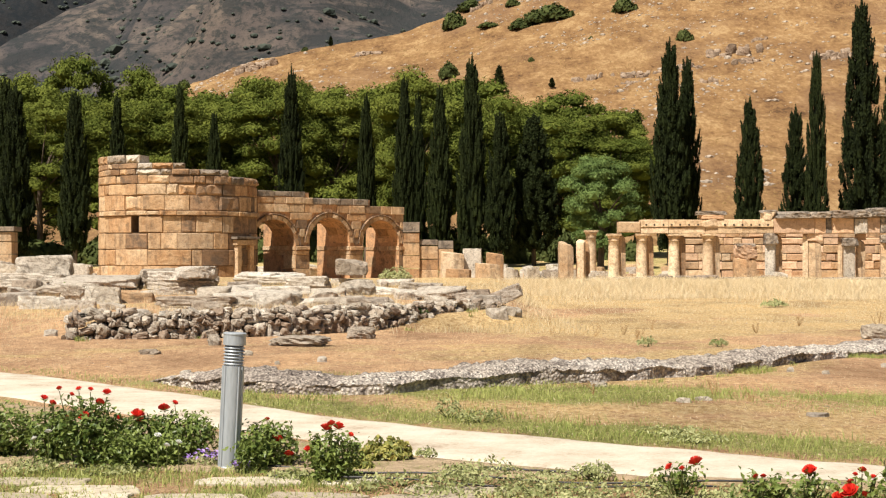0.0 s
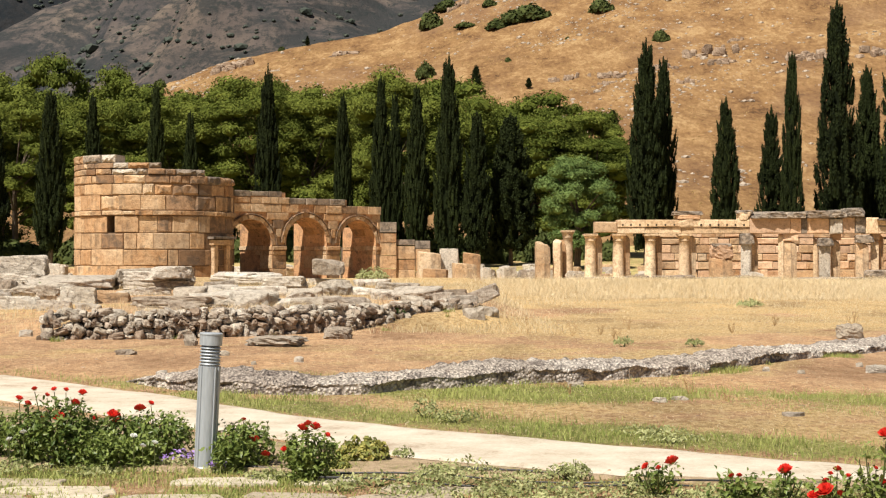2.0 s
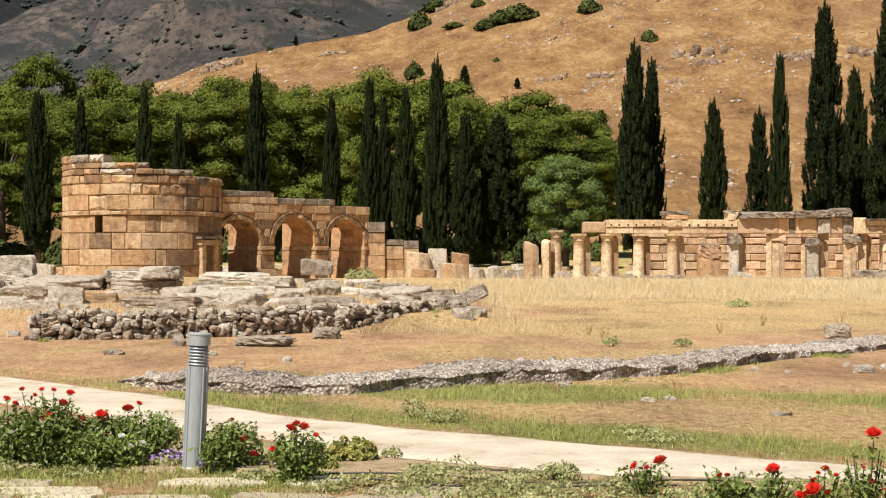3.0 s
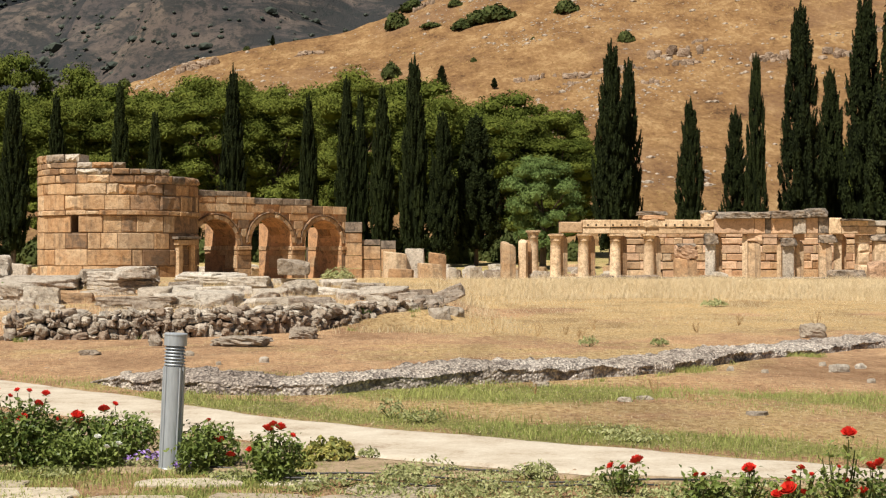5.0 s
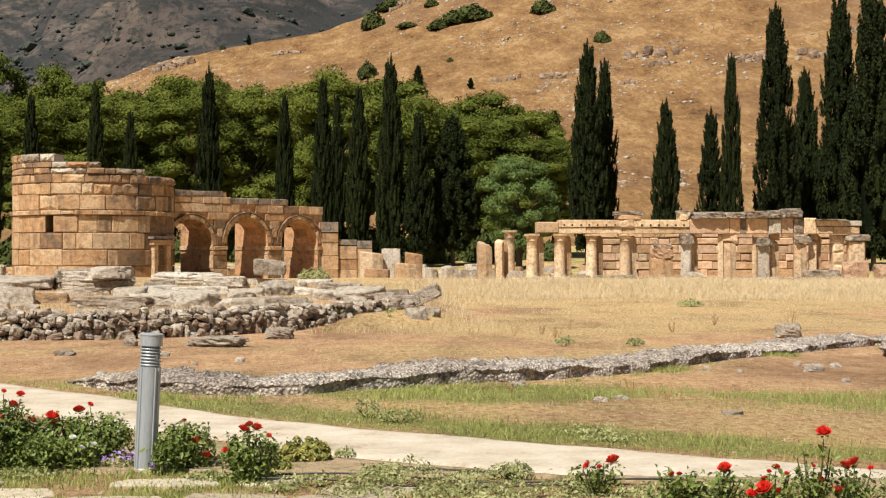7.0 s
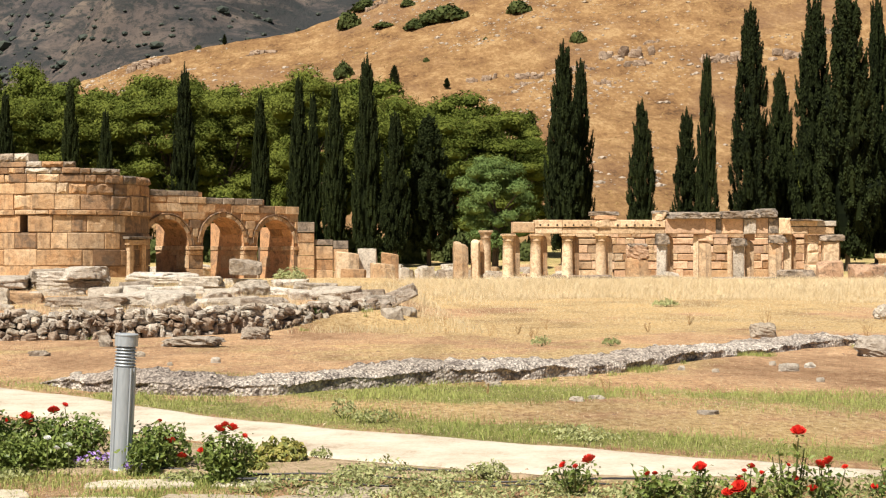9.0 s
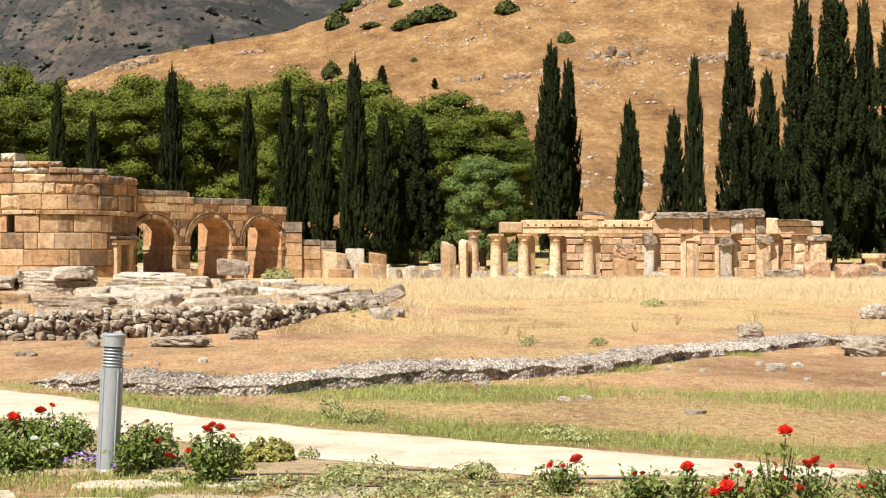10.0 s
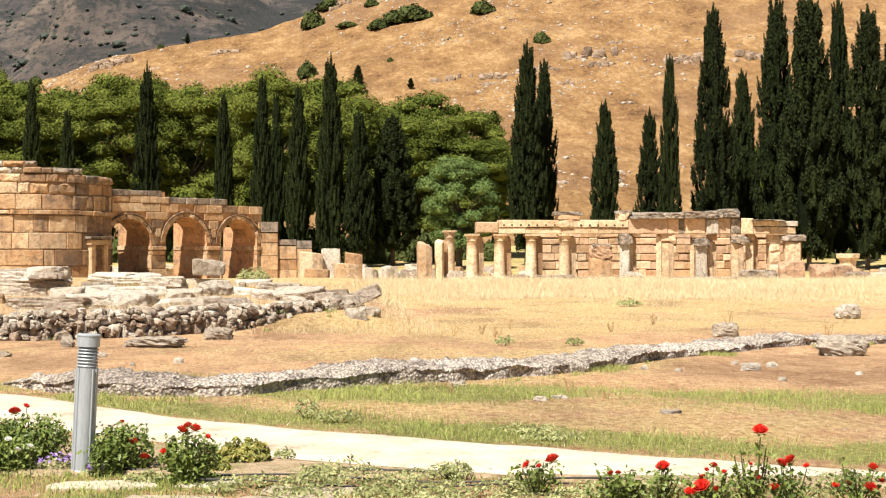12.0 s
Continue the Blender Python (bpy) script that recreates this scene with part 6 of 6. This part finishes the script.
# other low plants of the bed
low_plant(-0.43, 11.39, 0.20, 0.22, "yellow")
low_plant(-0.13, 11.49, 0.09, 0.11, "weed")
low_plant(-0.59, 10.89, 0.08, 0.09, "yellow")
low_plant(0.26, 10.28, 0.35, 0.21, "weed")
low_plant(0.06, 10.03, 0.23, 0.15, "weed")
low_plant(1.09, 10.48, 0.12, 0.16, "weed")
low_plant(0.98, 9.79, 0.22, 0.11, "weed")
low_plant(0.62, 9.93, 0.26, 0.09, "weed")
low_plant(-0.32, 10.22, 0.23, 0.10, "weed")
low_plant(1.89, 9.7, 0.26, 0.09, "weed")
low_plant(2.42, 9.75, 0.22, 0.11, "weed")
low_plant(-1.78, 11.09, 0.15, 0.13, "violet")
low_plant(-1.45, 10.86, 0.08, 0.06, "violet")
low_plant(-2.36, 10.7, 0.24, 0.07, "weed")
low_plant(-2.96, 10.81, 0.29, 0.11, "weed")
low_plant(-1.05, 10.48, 0.18, 0.08, "weed")
low_plant(1.04, 10.48, 0.16, 0.14, "weed")
low_plant(3.57, 9.75, 0.18, 0.15, "weed")
low_plant(0.61, 9.75, 0.29, 0.11, "weed")
for x, y, w, h in ((0.35, 9.55, 0.26, 0.10), (0.85, 9.35, 0.24, 0.12), (1.28, 9.62, 0.22, 0.13), (1.35, 9.2, 0.26, 0.09), (1.75, 9.35, 0.24, 0.11), (2.15, 9.5, 0.25, 0.10), (2.75, 9.5, 0.26, 0.12),
                   (3.2, 9.35, 0.24, 0.11), (3.0, 9.75, 0.22, 0.09), (-0.1, 9.75, 0.24, 0.08), (0.15, 10.55, 0.2, 0.1), (-0.55, 10.0, 0.2, 0.07), (0.75, 10.4, 0.18, 0.09), (1.5, 10.05, 0.2, 0.1)):
    low_plant(x, y, w, h, "weed")
# weeds on the field
low_plant(0.06, 14.47, 0.13, 0.24, "weed")
low_plant(0.35, 14.08, 0.24, 0.14, "weed")
low_plant(3.48, 25.5, 0.17, 0.21, "weed")
low_plant(4.73, 25.66, 0.16, 0.17, "weed")
low_plant(-0.56, 32.42, 0.24, 0.27, "green")
low_plant(-1.79, 56.51, 0.64, 0.73, "weed")
low_plant(9.85, 44.49, 0.42, 0.27, "weed")
low_plant(2.01, 13.11, 0.35, 0.07, "weed")
low_plant(2.11, 12.52, 0.28, 0.08, "weed")
low_plant(-11.16, 44.49, 0.34, 0.27, "green")
for i, (x, y, zz) in enumerate(((-2.05, 10.75, 0.25), (-1.9, 10.75, 0.2), (-1.98, 10.72, 0.18), (-2.85, 10.8, 0.27), (-2.95, 10.8, 0.22))):
    ob = thing("white_flower", "single white bloom among the rose leaves", "flower", "white blooms", at=(x, y, 0.03))
    under("bloom", WHITE_BLOOM, ob, m=pose(0, 0, zz, 20, 10, i * 60) @ Matrix.Diagonal((0.028, 0.028, 0.022, 1)))
    under("stem", join("stem", [rod((0, 0.02, -0.05), (0, 0, zz), 0.004, 0.003, 5)], M_ROSE_STEM), ob)


# ---------------------------------------------------------------- grasses
def blades(name, x, y, h, width, lean, material, label, category="grass"):
    """Bent blades of grass, two triangles and a tip each."""
    n = len(x)
    r = np.random.default_rng(len(name) + n)
    z = plain(x, y)
    a = r.uniform(0, 2 * np.pi, n)
    dx, dy = np.cos(a), np.sin(a)
    l = lean * h * r.uniform(0.2, 1.3, n)
    b = r.uniform(0, 2 * np.pi, n)
    lx, ly = np.cos(b) * l, np.sin(b) * l
    w = width * r.uniform(0.6, 1.4, n)
    p = np.stack([np.stack([x - dx * w, y - dy * w, z - 0.01], 1), np.stack([x + dx * w, y + dy * w, z - 0.01], 1),
                  np.stack([x + dx * w * 0.7 + lx * 0.35, y + dy * w * 0.7 + ly * 0.35, z + h * 0.6], 1), np.stack([x - dx * w * 0.7 + lx * 0.35, y - dy * w * 0.7 + ly * 0.35, z + h * 0.6], 1),
                  np.stack([x + lx, y + ly, z + h * r.uniform(0.75, 1.0, n)], 1)], 1).reshape(-1, 3)
    i = np.arange(n)[:, None] * 5
    f = (i + np.array([0, 1, 2, 3])).tolist() + (i + np.array([3, 2, 4])).tolist()
    ob = new(name, mesh_of(name, p.tolist(), f, material))
    return tagged(ob, label, category, kind="stuff")


M_STRAW = leafy("straw_blades", (0.48, 0.358, 0.195), (0.80, 0.685, 0.485), 0.8, 0.25, 0.3)
M_TURF = leafy("green_blades", (0.115, 0.17, 0.035), (0.43, 0.44, 0.155), 0.7, 0.25, 0.6)
r_ = np.random.default_rng(77)


def scatter(n, x0, x1, y0, y1, chance):
    x, y = r_.uniform(x0, x1, n), r_.uniform(y0, y1, n)
    keep = r_.uniform(0, 1, n) < chance(x, y)
    return x[keep], y[keep]


def off_path(x, y):
    return ((y > path_far(x) + 0.02) | (y < path_near(x) - 0.1)).astype(float)


# tall straw before the colonnade and the gate
x, y = scatter(640000, -16, 46, 34, 89.5, lambda x, y: smoothstep(-0.5, 4.0, x - 0.04 * y + 1.5 * wavy(x, y, 0.3)) * (0.25 + 0.75 * smoothstep(38, 56, y)) * (0.55 + 0.6 * wavy(x, y, 0.25, 3)))
blades("straw_field", x, y, r_.uniform(0.2, 0.62, len(x)) * (0.14 + 0.96 * smoothstep(44, 66, y)) * (0.8 + 0.5 * wavy(x, y, 0.5, 6)) * (1 - 0.6 * smoothstep(80, 88, y)), 0.0045, 1.0, M_STRAW, "tall pale straw grass before the ruins")
# thin straw over the trodden earth
x, y = scatter(120000, -14, 22, 12, 40, lambda x, y: off_path(x, y) * np.clip(field_cover(x, y)[0] * 0.9 + 0.05, 0, 1) * (y < 40) * (np.abs(x) < 0.5 * y + 1))
blades("straw_litter", x, y, r_.uniform(0.008, 0.028, len(x)), 0.0028, 3.0, M_STRAW, "thin dry straw lying on trodden earth")
# green turf of the verge
x, y = scatter(230000, -7, 9, 8.2, 21, lambda x, y: off_path(x, y) * np.clip(field_cover(x, y)[1] * 1.3 - 0.25, 0, 1))
blades("green_turf", x, y, r_.uniform(0.02, 0.075, len(x)) * (0.8 + 0.9 * wavy(x, y, 1.5, 2) + 0.5 * wavy(x, y, 4.0, 3)).clip(0.35, 2.2), 0.0035, 0.9, M_TURF, "short green grass along the path")
# grass between the fallen blocks and in the paving joints
x, y = scatter(70000, -16, 3, 30, 52, lambda x, y: 0.35 + 0.65 * wavy(x, y, 0.5, 7))
blades("terrace_grass", x, y, r_.uniform(0.05, 0.24, len(x)), 0.0045, 0.9, M_STRAW, "dry grass between the fallen blocks")
x, y = scatter(60000, -5.5, 5, 9.0, 11.6, lambda x, y: (y < path_near(x) - 0.1) * (0.4 + 0.5 * wavy(x, y, 2.0, 4)) * (1 - 0.7 * smoothstep(-1.0, -0.2, x)))
blades("joint_grass", x, y, r_.uniform(0.02, 0.06, len(x)), 0.004, 0.9, M_TURF, "short grass between the flagstones")

# growth at the foot of the rubble wall and of the ridge
def foot(line, n, near_, far_):
    spots = [along(line, length(line) * q) for q in r_.uniform(0.02, 0.98, n)]
    out = r_.uniform(near_, far_, n)
    x = np.array([p[0] + math.sin(p[2]) * o for p, o in zip(spots, out)])
    y = np.array([p[1] - math.cos(p[2]) * o for p, o in zip(spots, out)])
    keep = wavy(x, y, 1.3, 4) + 0.5 * wavy(x, y, 3.1, 2) > 0.5
    return x[keep], y[keep]


x, y = foot(RIDGE, 15000, 0.42, 0.95)
blades("ridge_grass", x, y, r_.uniform(0.02, 0.09, len(x)), 0.004, 0.9, M_TURF, "short green growth at the foot of the ridge")
x, y = foot(WALL_LINE, 9000, 0.1, 0.6)
blades("wall_grass", x, y, r_.uniform(0.03, 0.13, len(x)), 0.005, 0.9, M_TURF, "short green growth at the foot of the wall")

# small stones and clods on the trodden ground
x, y = scatter(5200, -12, 16, 9.5, 36, lambda x, y: (np.abs(x) < 0.5 * y + 1) * (0.35 + 0.5 * wavy(x, y, 0.7, 9)) * np.where(off_path(x, y) > 0, 1.0, 0.25))
lumps = []
for px, py in zip(x, y):
    w = 0.006 + float(r_.exponential(0.008)) + 0.0005 * py
    z = float(plain(px, py)) + (0.02 if path_near(px) < py < path_far(px) else 0)
    ring = [(px + w * math.cos(a) * random.uniform(0.6, 1.2), py + w * math.sin(a) * random.uniform(0.6, 1.2), z - 0.004) for a in (0, 1.26, 2.5, 3.8, 5.0)]
    lumps.append((ring + [(px + random.uniform(-0.3, 0.3) * w, py, z + w * random.uniform(0.15, 0.45))], [(i, (i + 1) % 5, 5) for i in range(5)]))
M_GRIT = leafy("pale_grit", (0.20, 0.125, 0.08), (0.42, 0.32, 0.22), 0.9, 0.0, 0.5)
grit = new("small_stones", join("small_stones", lumps, M_GRIT))
tagged(grit, "small pale stones and clods on bare earth", "gravel", kind="stuff")


# dry branching stalks that stand above the trodden field
def dry_stalk(x, y, tall, seed):
    rnd = random.Random(seed)
    ob = thing("dry_weed", "brown dried weed stalk standing in the field", "weed", "dry weeds", at=(x, y, float(plain(x, y)) - 0.02))
    for i in range(rnd.randint(4, 7)):
        tip = Vector((rnd.uniform(-0.45, 0.45) * tall, rnd.uniform(-0.3, 0.3) * tall, tall * rnd.uniform(0.6, 1.0)))
        mid = tip * 0.5 + Vector((rnd.uniform(-0.05, 0.05), 0, 0.05 * tall))
        lumps = [rod((0, 0, 0), mid, 0.006, 0.005, 4), rod(mid, tip, 0.005, 0.002, 4)]
        for j in range(4):
            p = mid.lerp(tip, rnd.uniform(0.2, 1.0))
            lumps.append(rod(p, p + Vector((rnd.uniform(-0.12, 0.12), rnd.uniform(-0.1, 0.1), rnd.uniform(0.03, 0.12))) * tall, 0.005, 0.002, 4))
        under("stalk", join("stalk", lumps, M_DRY_STALK), ob)


M_DRY_STALK = leafy("dry_brown_stalk", (0.24, 0.14, 0.06), (0.44, 0.30, 0.15), 0.9, 0.0, 2.0)
for i in range(12):
    y = random.uniform(24, 34)
    x = random.uniform(0.03, 0.40) * y
    dry_stalk(x, y, random.uniform(0.15, 0.36), 900 + i)
for i in range(4):
    y = random.uniform(13.5, 17)
    dry_stalk(random.uniform(0.0, 0.3) * y, y, random.uniform(0.1, 0.22), 950 + i)
